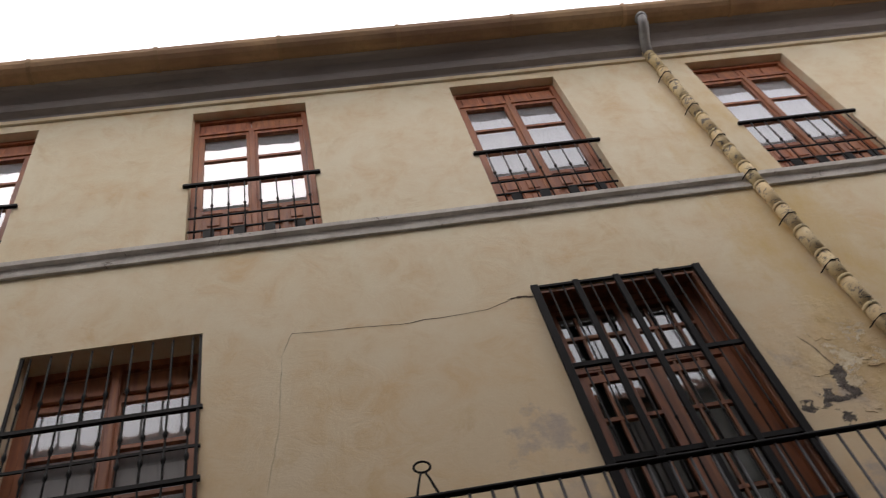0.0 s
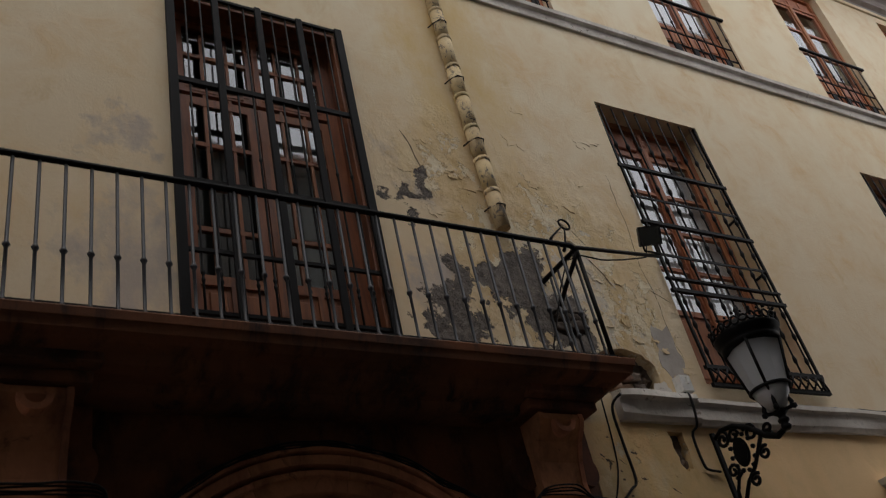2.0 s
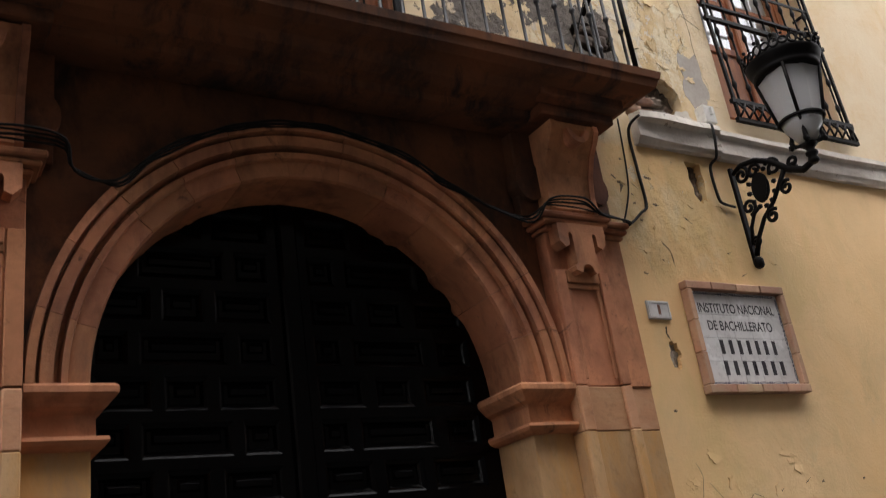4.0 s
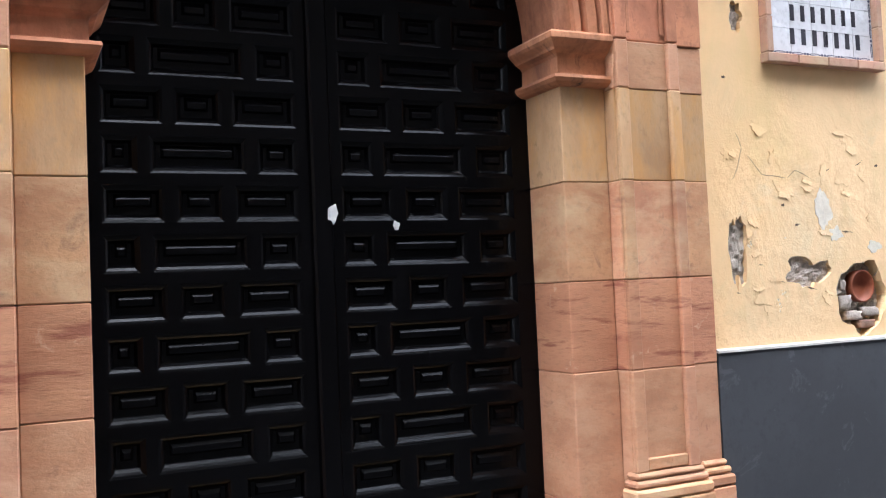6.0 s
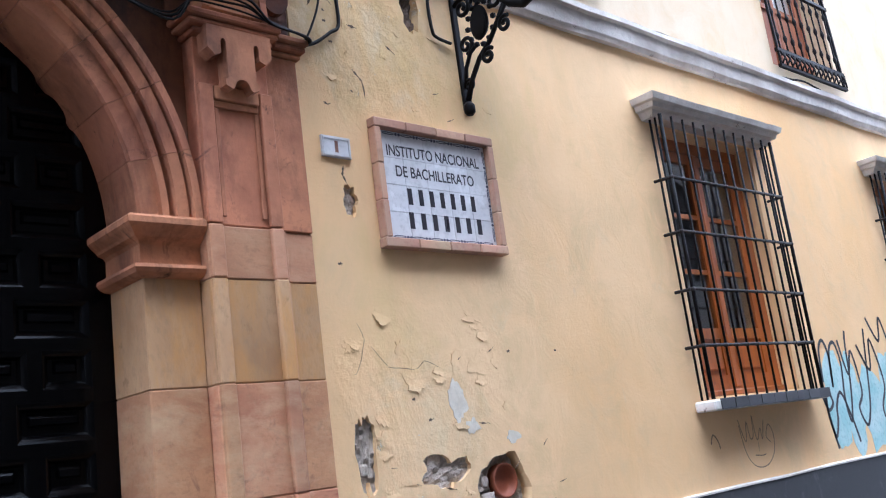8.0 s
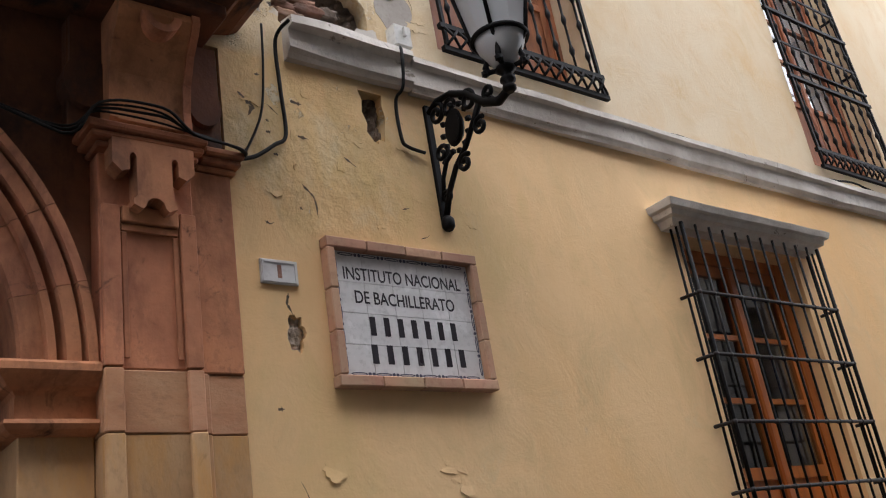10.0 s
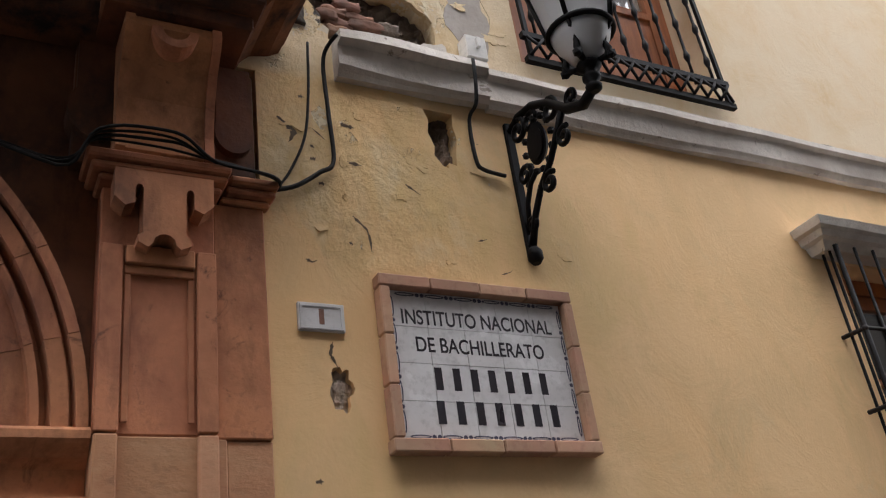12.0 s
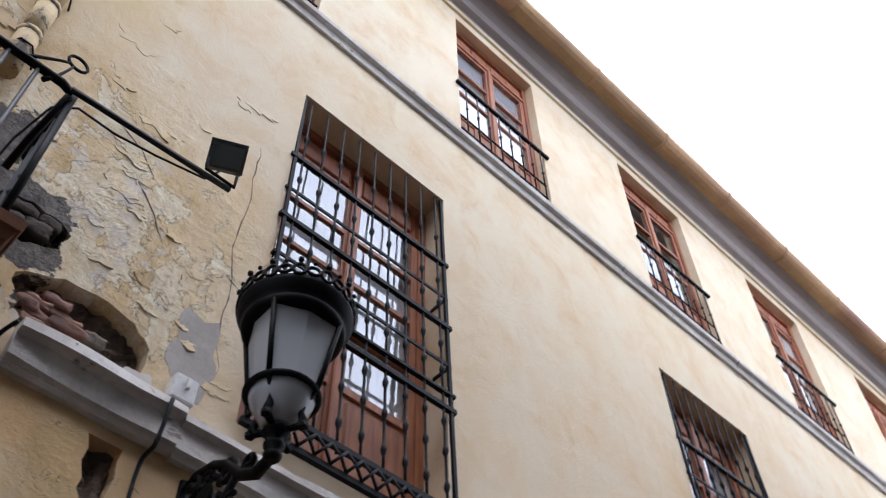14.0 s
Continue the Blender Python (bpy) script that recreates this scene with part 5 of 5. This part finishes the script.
def ink_bars(cx, cz, width, height, count):
    for k in range(count):
        x = cx - width / 2 + width * (k + 0.5) / count
        bm = bmx()
        box(bm, x - width / count * 0.2, x + width / count * 0.2, -0.0252, -0.024, cz - height / 2, cz + height / 2)
        part("lettering_bar", bm, INK, plaque)


ink_bars(cxp + 0.015, TZ1 - 0.365, 0.56, 0.092, 7)
ink_bars(cxp + 0.025, TZ1 - 0.500, 0.60, 0.092, 7)
# chain border
link_bm = bmx()
slab(link_bm, [(0.045 * math.cos(a), 0.008 * math.sin(a)) for a in [2 * math.pi * k / 12 for k in range(12)]], [[(0.036 * math.cos(a), 0.0035 * math.sin(a)) for a in [2 * math.pi * k / 12 for k in range(12)]]], -0.0252, -0.024)
LINK = bpy.data.meshes.new("border_link")
link_bm.to_mesh(LINK)
link_bm.free()
LINK.materials.append(BLUE_INK)
dot_bm = bmx()
slab(dot_bm, [(0.009 * math.cos(a), 0.009 * math.sin(a)) for a in [2 * math.pi * k / 8 for k in range(8)]], [], -0.0252, -0.024)
DOT = bpy.data.meshes.new("border_dot")
dot_bm.to_mesh(DOT)
dot_bm.free()
DOT.materials.append(BLUE_INK)
for zz in (TZ0 + 0.014, TZ1 - 0.014):
    for k in range(6):
        part_of("border_link", LINK, plaque, (TX0 + 0.075 + (TX1 - TX0 - 0.15) * k / 5, 0, zz))
        for q in (-0.011, 0.011):
            if k:
                part_of("border_dot", DOT, plaque, (TX0 + 0.075 + (TX1 - TX0 - 0.15) * (k - 0.5) / 5 + q, 0, zz))
for xx in (TX0 + 0.014, TX1 - 0.014):
    for k in range(5):
        o = part_of("border_link", LINK, plaque, (xx, 0, TZ0 + 0.07 + (TZ1 - TZ0 - 0.14) * k / 4))
        o.rotation_euler = (0, radians(90), 0)
        if k:
            part_of("border_dot", DOT, plaque, (xx, 0, TZ0 + 0.07 + (TZ1 - TZ0 - 0.14) * (k - 0.5) / 4))

# ---- small number tile ----
tile = thing("number_tile", "small white ceramic number tile on the yellow wall", "sign")
bm = bmx()
box(bm, 5.09, 5.275, -0.016, 0.0, 3.315, 3.43, 0.003)
part("tile_body", bm, CERAMIC, tile)
bm = bmx()
slab(bm, rect(5.097, 5.268, 3.322, 3.423), [rect(5.107, 5.258, 3.332, 3.413)], -0.020, -0.0165)
part("tile_rim", bm, CERAMIC, tile)
bm = bmx()
box(bm, 5.172, 5.192, -0.0175, -0.016, 3.342, 3.405)
part("number_bar", bm, BRICK, tile, "dark red bar")

# ---- junction box and cables ----
jb = thing("junction_box", "white plastic junction box above the string course", "junction box")
bm = bmx()
box(bm, 6.0, 6.115, -0.085, 0.0, 4.775, 4.915, 0.006)
part("box_body", bm, PLASTIC, jb)
bm = bmx()
box(bm, 6.05, 6.068, -0.11, -0.085, 4.83, 4.89, 0.003)
part("lever", bm, PLASTIC, jb)


def cable(points, r, label, sag=0.004):
    """A cable bending smoothly through points."""
    pts = []
    before = [Vector(p) for p in (points[0], *points, points[-1])]
    for i, (a, b) in enumerate(zip(points, points[1:])):
        for k in range(6):
            t, p0, p1, p2, p3 = k / 6, before[i], Vector(a), Vector(b), before[i + 3]
            p = 0.5 * (2 * p1 + (p2 - p0) * t + (2 * p0 - 5 * p1 + 4 * p2 - p3) * t * t + (3 * p1 - p0 - 3 * p2 + p3) * t ** 3)
            pts.append(p + Vector((0, 0, sag * noise.noise(p * 5 + Vector((r * 900, 0, 0))) - 0)))
    pts.append(Vector(points[-1]))
    bm = bmx()
    tube(bm, pts, r, 6)
    return tagged(mesh_object("cable", bm, CABLE), label, "cable", "wall cables")


for k in range(4):
    d = 0.012 * k
    arch = [(PX + (1.345 + 0.006 * k) * math.cos(a), -0.05 - d * 0.5, PZ + (1.345 + 0.006 * k) * math.sin(a)) for a in [radians(138 - 9.2 * q) for q in range(10)]]
    cable([(-0.5, -0.10 - d, 3.98), (1.0, -0.12 - d, 3.925 + d), (1.35, -0.165 - d, 3.92 + d), (1.74, -0.165 - d, 3.92 + d), (1.82, -0.08 - d, 3.87 - d)] + arch +
          [(4.22, -0.08 - d, 3.87 - 1.5 * d), (4.34, -0.165 - d, 3.925 + 0.5 * d), (4.6, -0.165 - d, 3.93 + 1.2 * d), (4.76, -0.13 - d, 3.925 - d), (4.98, -0.11 - d, 3.90 - 0.6 * d), (5.03, -0.03 - d, 3.925 - d)], 0.0055 + 0.001 * (k % 2), "black cable looped over the arch and capital", 0.02)
cable([(5.03, -0.03, 3.90), (5.12, -0.02, 3.94), (5.22, -0.02, 4.02), (5.285, -0.02, 4.09), (5.28, -0.02, 4.35), (5.275, -0.03, 4.62), (5.31, -0.12, 4.69)], 0.010, "thick dark cable rising to the string course")
cable([(5.04, -0.02, 3.92), (5.10, -0.015, 4.02), (5.17, -0.015, 4.2), (5.2, -0.015, 4.45), (5.21, -0.02, 4.7)], 0.006, "thin cable beside the portal")
cable([(6.03, -0.05, 4.775), (6.0, -0.115, 4.71), (5.995, -0.09, 4.5), (5.985, -0.02, 4.44), (5.985, -0.02, 4.22), (6.02, -0.02, 4.17), (6.13, -0.02, 4.155)], 0.010, "dark cable from the junction box to the lantern")
cable([(6.1, -0.02, 4.74), (6.6, -0.06, 4.715), (7.6, -0.06, 4.72), (8.3, -0.07, 4.71), (9.2, -0.05, 4.73), (10.1, -0.06, 4.715), (10.9, -0.03, 4.80), (11.6, -0.06, 4.72), (14.0, -0.06, 4.72)], 0.010, "thin cable lying along the string course", 0.03)
cable([(6.9, -0.05, 4.72), (7.8, -0.04, 4.735), (9.0, -0.04, 4.715), (10.0, -0.03, 4.755), (11.0, -0.03, 4.73), (13.0, -0.04, 4.74)], 0.007, "thin cable lying along the string course", 0.03)


# ---- torn plaster: rubble and bricks inside the holes ----
def craggy(x, z, seed):
    return noise.noise((x * 14, z * 14, seed)) + 0.6 * noise.noise((x * 33, z * 33, seed)) + 0.4 * noise.noise((x * 70, z * 70, seed))


def rubble(cx, cz, rx, rz, seed, label, depth=0.04, rough=0.03, material=MORTAR, n=26):
    """A craggy backing in a torn hole."""
    bm = bmx()
    grid = []
    for i in range(n + 1):
        x = cx + rx * 1.5 * (2 * i / n - 1)
        grid.append([])
        for j in range(n + 1):
            z = cz + rz * 1.5 * (2 * j / n - 1)
            grid[-1].append(bm.verts.new((x, max(0.006, depth + rough * craggy(x, z, seed)), z)))
    for i in range(n):
        for j in range(n):
            bm.faces.new((grid[i][j], grid[i + 1][j], grid[i + 1][j + 1], grid[i][j + 1]))
    return part("hole_back", bm, material, facade, label)


def rough_stone(cx, cy, cz, sx_, sy_, sz_, seed, material, name="rubble_stone", turn=0.0):
    bm = bmx()
    bmesh.ops.create_cube(bm, size=1.0)
    bmesh.ops.subdivide_edges(bm, edges=bm.edges[:], cuts=4, use_grid_fill=True)
    for f in bm.faces:
        f.smooth = True
    ca, sa = math.cos(turn), math.sin(turn)
    for v in bm.verts:
        v.co = v.co.lerp(v.co.normalized() * 0.6, 0.22) * (1 + 0.22 * noise.noise(v.co * 2.4 + Vector((seed, seed * 2, 0))) + 0.14 * noise.noise(v.co * 6 + Vector((0, seed, 3))))
        x, z = v.co.x * sx_, v.co.z * sz_
        v.co = Vector((cx + ca * x - sa * z, cy + v.co.y * sy_, cz + sa * x + ca * z))
    return part(name, bm, material, facade)


rubble(5.58, 4.935, 0.31, 0.24, 2, "dark rubble inside the torn plaster", 0.10, 0.05, DARK_MORTAR, 34)
for k, (x, zz, w, hh, mt) in enumerate(((5.36, 4.77, 0.15, 0.05, BRICK), (5.35, 4.83, 0.14, 0.045, BRICK), (5.50, 4.775, 0.17, 0.05, BRICK), (5.48, 4.84, 0.17, 0.05, BRICK), (5.63, 4.775, 0.12, 0.06, DARK_MORTAR), (5.45, 4.90, 0.17, 0.045, BRICK), (5.60, 4.85, 0.10, 0.06, DARK_MORTAR), (5.40, 4.955, 0.13, 0.05, BRICK), (5.28, 4.79, 0.10, 0.05, BRICK), (5.29, 4.86, 0.10, 0.05, BRICK), (5.33, 4.90, 0.12, 0.045, BRICK))):
    rough_stone(x + 0.04, 0.05 + 0.012 * (k % 3), zz + 0.065, w, 0.10, hh, k + 3, mt, turn=-0.06 + 0.03 * (k % 4))
rubble(5.825, 4.315, 0.085, 0.17, 5, "dark rubble in a narrow hole", 0.07, 0.04, DARK_MORTAR)
rubble(5.25, 3.10, 0.042, 0.085, 7, "grey mortar in a chipped spot", 0.03, 0.02)
rubble(6.09, 1.535, 0.17, 0.19, 9, "grey rubble round a clay pipe end", 0.075, 0.025)
rubble(5.68, 1.68, 0.17, 0.085, 11, "grey rubble in torn plaster", 0.022, 0.02)
rubble(5.165, 1.82, 0.055, 0.20, 13, "grey rubble in torn plaster", 0.022, 0.02)
for k, (x, zz, w, hh, mt) in enumerate(((5.965, 1.50, 0.09, 0.08, MORTAR), (6.03, 1.425, 0.12, 0.05, MORTAR), (6.13, 1.37, 0.13, 0.045, BRICK), (6.17, 1.44, 0.12, 0.05, MORTAR), (5.74, 1.66, 0.09, 0.05, MORTAR), (5.155, 1.74, 0.05, 0.06, MORTAR), (5.95, 1.60, 0.04, 0.06, MORTAR))):
    rough_stone(x, 0.045, zz, w, 0.06, hh, k + 23, mt)
bm = bmx()
lathe(bm, [(0.092, -0.03), (0.095, 0.03), (0.084, 0.032), (0.08, 0.004), (0.04, -0.004), (0.004, -0.006)], 0, 0, 0, 24)
bmesh.ops.transform(bm, matrix=pose(6.12, 0.055, 1.59, 90, 0, 0), verts=bm.verts[:])
part("clay_plug", bm, RED_CLAY, facade, "round red clay pipe end")
rubble(5.17, 5.335, 0.19, 0.13, 15, "dark rubble in torn plaster over the balcony's end", 0.05, 0.06, DARK_RUBBLE, 30)
for k, (x, zz, w, hh) in enumerate(((5.08, 5.29, 0.14, 0.07), (5.22, 5.31, 0.13, 0.08), (5.13, 5.38, 0.15, 0.06), (5.26, 5.38, 0.10, 0.06), (5.14, 4.86, 0.14, 0.10))):
    rough_stone(x, 0.03, zz, w, 0.10, hh, k + 41, DARK_RUBBLE, "broken_stone")

for x, zz, rx, rz, seed, mt, label in ((5.82, 2.04, 0.06, 0.10, 77, LIME, "pale patch of bare lime plaster"), (6.09, 5.14, 0.13, 0.25, 79, CEMENT, "grey cement patch beside the window"), (5.88, 4.81, 0.09, 0.07, 80, WHITE_STONE, "white lime patch over the string course"), (5.90, 1.90, 0.05, 0.04, 81, LIME, "pale patch of bare lime plaster"), (6.20, 1.82, 0.05, 0.03, 83, LIME, "pale patch of bare lime plaster")):
    bm = bmx()
    slab(bm, ragged(x, zz, rx, rz, 30, seed, 0.55), [], -0.002, 0.0)
    part("plaster_patch", bm, mt, facade, label)


# ---- lifted plates of paint and plaster ----
def lifted_flake(cx, cz, rx, rz, seed, lift, lean):
    """A thin plate of the wall's own coat, standing off along one side."""
    bm = bmx()
    edge = ragged(cx, cz, rx, rz, 26, seed, 0.75)
    low = [bm.verts.new((x, 0.002, z)) for x, z in edge]
    top = []
    for x, z in edge:
        f = max(0.0, (math.cos(lean) * (x - cx) / rx + math.sin(lean) * (z - cz) / rz))
        top.append(bm.verts.new((x, -0.0012 - lift * f, z)))
    mid = bm.verts.new((cx, -0.0022, cz))
    n = len(edge)
    for k in range(n):
        bm.faces.new((low[k], low[(k + 1) % n], top[(k + 1) % n], top[k]))
        bm.faces.new((top[k], top[(k + 1) % n], mid))
    bmesh.ops.recalc_face_normals(bm, faces=bm.faces[:])
    part("flake", bm, PLASTER, facade)


KEEP_CLEAR = ((5.17, 5.335, 0.19, 0.13), (5.58, 4.935, 0.31, 0.24), (5.825, 4.315, 0.06, 0.145), (5.25, 3.10, 0.042, 0.085), (6.09, 1.535, 0.18, 0.20), (5.68, 1.68, 0.15, 0.07), (5.165, 1.82, 0.05, 0.17), (5.86, 3.2, 0.46, 0.36), (6.05, 4.8, 0.06, 0.08))
fl = random.Random(21)
for x0, x1, z0, z1, count, size, lift in ((5.35, 6.1, 5.2, 6.6, 12, 0.08, 0.006), (5.35, 5.95, 5.1, 5.9, 12, 0.07, 0.008), (4.0, 4.6, 6.2, 7.1, 6, 0.09, 0.007), (5.85, 6.25, 4.75, 5.6, 8, 0.06, 0.008), (5.08, 6.4, 3.65, 4.4, 12, 0.04, 0.005), (5.12, 6.3, 1.45, 2.5, 34, 0.05, 0.005), (5.0, 6.1, 6.6, 7.6, 6, 0.09, 0.006)):
    for k in range(count):
        x, zz, sz = fl.uniform(x0, x1), fl.uniform(z0, z1), size * fl.uniform(0.4, 1.4)
        if any(abs(x - hx) < hrx + 1.6 * sz and abs(zz - hz) < hrz + 1.2 * sz for hx, hz, hrx, hrz in KEEP_CLEAR):
            continue
        lifted_flake(x, zz, sz * fl.uniform(0.7, 1.4), sz * fl.uniform(0.5, 1.0), k + 100 * count, lift * fl.uniform(0.3, 1.2), fl.choice((-1.2, -0.6, -2.0, 2.4, -1.57)))

# ---- cracks ----
# flat strips: the shade inside cracks and chips is put into their dark colour
def crack(points, w, label="thin dark crack in the plaster"):
    pts = []
    for a, b in zip(points, points[1:]):
        for k in range(7):
            t = k / 7
            x, zz = a[0] + (b[0] - a[0]) * t, a[1] + (b[1] - a[1]) * t
            pts.append((x + 0.02 * noise.noise((x * 7, zz * 7, 1)), zz + 0.02 * noise.noise((x * 7, zz * 7, 5))))
    pts.append(points[-1])
    bm = bmx()
    n = len(pts)
    rows = []
    for i, (x, zz) in enumerate(pts):
        a, b = pts[max(0, i - 1)], pts[min(n - 1, i + 1)]
        d = Vector((b[0] - a[0], b[1] - a[1])).normalized()
        ww = w * (0.35 + abs(noise.noise((i * 0.7, w * 100, 2))) * 1.6) * min(1.0, (n - i) / 5, (i + 1) / 3)
        rows.append([bm.verts.new((x - d.y * ww * s, -0.0015, zz + d.x * ww * s)) for s in (-1, 1)])
    for a, b in zip(rows, rows[1:]):
        bm.faces.new((a[0], a[1], b[1], b[0]))
    part("crack", bm, CRACK, facade, label)


crack([(2.24, 7.86), (2.10, 7.90), (1.85, 7.80), (1.12, 7.76), (0.7, 7.80), (0.30, 7.83), (0.22, 7.6)], 0.0035)
crack([(2.24, 7.87), (2.14, 7.90), (2.02, 7.89)], 0.02, "wide gap in the plaster by the door grille")
crack([(0.22, 7.6), (0.16, 6.9), (0.05, 6.2)], 0.0018)
crack([(6.14, 7.0), (6.16, 6.4), (6.13, 6.0), (6.18, 5.75), (6.17, 5.4), (6.22, 5.1)], 0.004)
crack([(6.14, 5.75), (6.25, 5.70), (6.33, 5.66)], 0.005)
crack([(5.35, 6.35), (5.5, 6.25), (5.62, 6.1)], 0.007)
crack([(5.55, 6.0), (5.68, 5.85), (5.76, 5.7)], 0.007)
crack([(4.05, 7.0), (4.12, 6.8), (4.16, 6.6)], 0.007)
crack([(5.36, 3.85), (5.41, 3.78), (5.43, 3.68)], 0.006)
crack([(5.2, 2.45), (5.24, 2.36), (5.20, 2.27), (5.14, 2.2)], 0.0022)
crack([(5.28, 2.33), (5.36, 2.24), (5.55, 2.22), (5.62, 2.25), (5.75, 2.2)], 0.0022)
crack([(5.225, 3.28), (5.215, 3.22), (5.24, 3.17)], 0.007)
crack([(5.05, 4.28), (5.12, 4.22), (5.10, 4.16)], 0.012, "dark chip in the plaster")
crack([(5.34, 4.30), (5.40, 4.29)], 0.014, "dark chip in the plaster")
crack([(5.34, 4.10), (5.42, 4.10)], 0.012, "dark chip in the plaster")
for x, zz in ((6.26, 2.29), (6.66, 2.29), (5.14, 2.75), (5.5, 2.05), (5.62, 1.95), (5.2, 4.1), (5.23, 3.98), (5.17, 4.4)):
    crack([(x - 0.012, zz), (x + 0.012, zz + 0.004)], 0.012, "small dark hole")


rnd = random.Random(5)
for k in range(22):
    x, zz = rnd.uniform(5.06, 6.7), rnd.choice((rnd.uniform(1.4, 2.6), rnd.uniform(3.6, 4.42)))
    if x > 6.2 and zz > 2.0:
        continue
    a = rnd.uniform(-0.9, 0.9)
    ln = rnd.uniform(0.02, 0.10)
    crack([(x, zz), (x + ln * math.cos(a), zz + ln * math.sin(a) * 0.7)], rnd.uniform(0.002, 0.007), "small chip in the plaster")

# ---- graffiti ----
def stroke(points, w, material, parent, name="stroke"):
    bm = bmx()
    pts = [Vector((x, 0, zz)) for x, zz in points]
    sm = []
    for i in range(len(pts) - 1):
        p0, p1, p2, p3 = pts[max(i - 1, 0)], pts[i], pts[i + 1], pts[min(i + 2, len(pts) - 1)]
        for k in range(6):
            t = k / 6
            sm.append(0.5 * ((2 * p1) + (p2 - p0) * t + (2 * p0 - 5 * p1 + 4 * p2 - p3) * t * t + (3 * p1 - p0 - 3 * p2 + p3) * t ** 3))
    sm.append(pts[-1])
    rows = []
    for i, p in enumerate(sm):
        d = (sm[min(i + 1, len(sm) - 1)] - sm[max(i - 1, 0)]).normalized()
        rows.append([bm.verts.new((p.x - d.z * w * s, -0.003, p.z + d.x * w * s)) for s in (-1, 1)])
    for a, b in zip(rows, rows[1:]):
        bm.faces.new((a[0], a[1], b[1], b[0]))
    return part(name, bm, material, parent)


graf = thing("graffiti", "spray-painted loops in pale teal with dark outlines on the wall", "graffiti")
for k, (cx, cz, rx, rz) in enumerate(((10.22, 1.80, 0.20, 0.42), (10.52, 1.76, 0.20, 0.42), (10.9, 1.72, 0.26, 0.38), (11.35, 1.78, 0.22, 0.42))):
    bm = bmx()
    slab(bm, ragged(cx, cz, rx, rz, 24, k + 60, 0.3), [], -0.0012 - 0.0003 * k, 0.0)
    part("paint_fill", bm, TEAL, graf)
for pts in (
    [(10.02, 1.95), (10.06, 2.22), (10.16, 2.30), (10.22, 2.15), (10.18, 1.9), (10.24, 2.2), (10.36, 2.28), (10.42, 2.1), (10.36, 1.8), (10.40, 1.6), (10.52, 1.9), (10.58, 2.25), (10.62, 2.38)],
    [(9.95, 1.85), (10.02, 1.72), (10.12, 1.78), (10.05, 1.88), (10.0, 1.72), (10.05, 1.5), (10.14, 1.62), (10.18, 1.75), (10.3, 1.85), (10.42, 1.62), (10.48, 1.42)],
    [(10.44, 2.3), (10.52, 2.0), (10.66, 2.2), (10.72, 1.85), (10.6, 1.7), (10.7, 1.55), (10.84, 1.75), (10.95, 2.15), (11.02, 2.4)],
    [(10.8, 2.25), (10.98, 2.02), (11.1, 2.3), (11.22, 1.9), (11.08, 1.65), (11.25, 1.45), (11.4, 1.8), (11.5, 2.2)],
    [(10.0, 2.1), (9.98, 1.95), (10.02, 1.6), (10.06, 1.4)],
    [(11.12, 2.5), (11.3, 2.28), (11.42, 2.5), (11.55, 2.1), (11.62, 1.7), (11.5, 1.45)],
):
    stroke(pts, 0.016, SPRAY, graf)
doodle = thing("scribble", "thin brown marker scribble on the plaster under the ledge", "graffiti")
stroke([(8.56, 1.70), (8.6, 1.5), (8.70, 1.40), (8.86, 1.39), (8.99, 1.47), (9.03, 1.6), (8.98, 1.68), (8.92, 1.6), (8.97, 1.55)], 0.004, PENCIL, doodle)
stroke([(8.56, 1.74), (8.62, 1.58), (8.67, 1.72), (8.69, 1.6), (8.74, 1.62), (8.76, 1.76), (8.78, 1.58), (8.85, 1.66), (8.86, 1.58), (8.92, 1.72)], 0.004, PENCIL, doodle)
stroke([(8.72, 1.475), (8.82, 1.465), (8.87, 1.47)], 0.004, PENCIL, doodle)
stroke([(8.79, 1.56), (8.785, 1.50)], 0.003, PENCIL, doodle)
stroke([(8.16, 1.60), (8.20, 1.66), (8.25, 1.62), (8.27, 1.56)], 0.006, PENCIL, doodle)
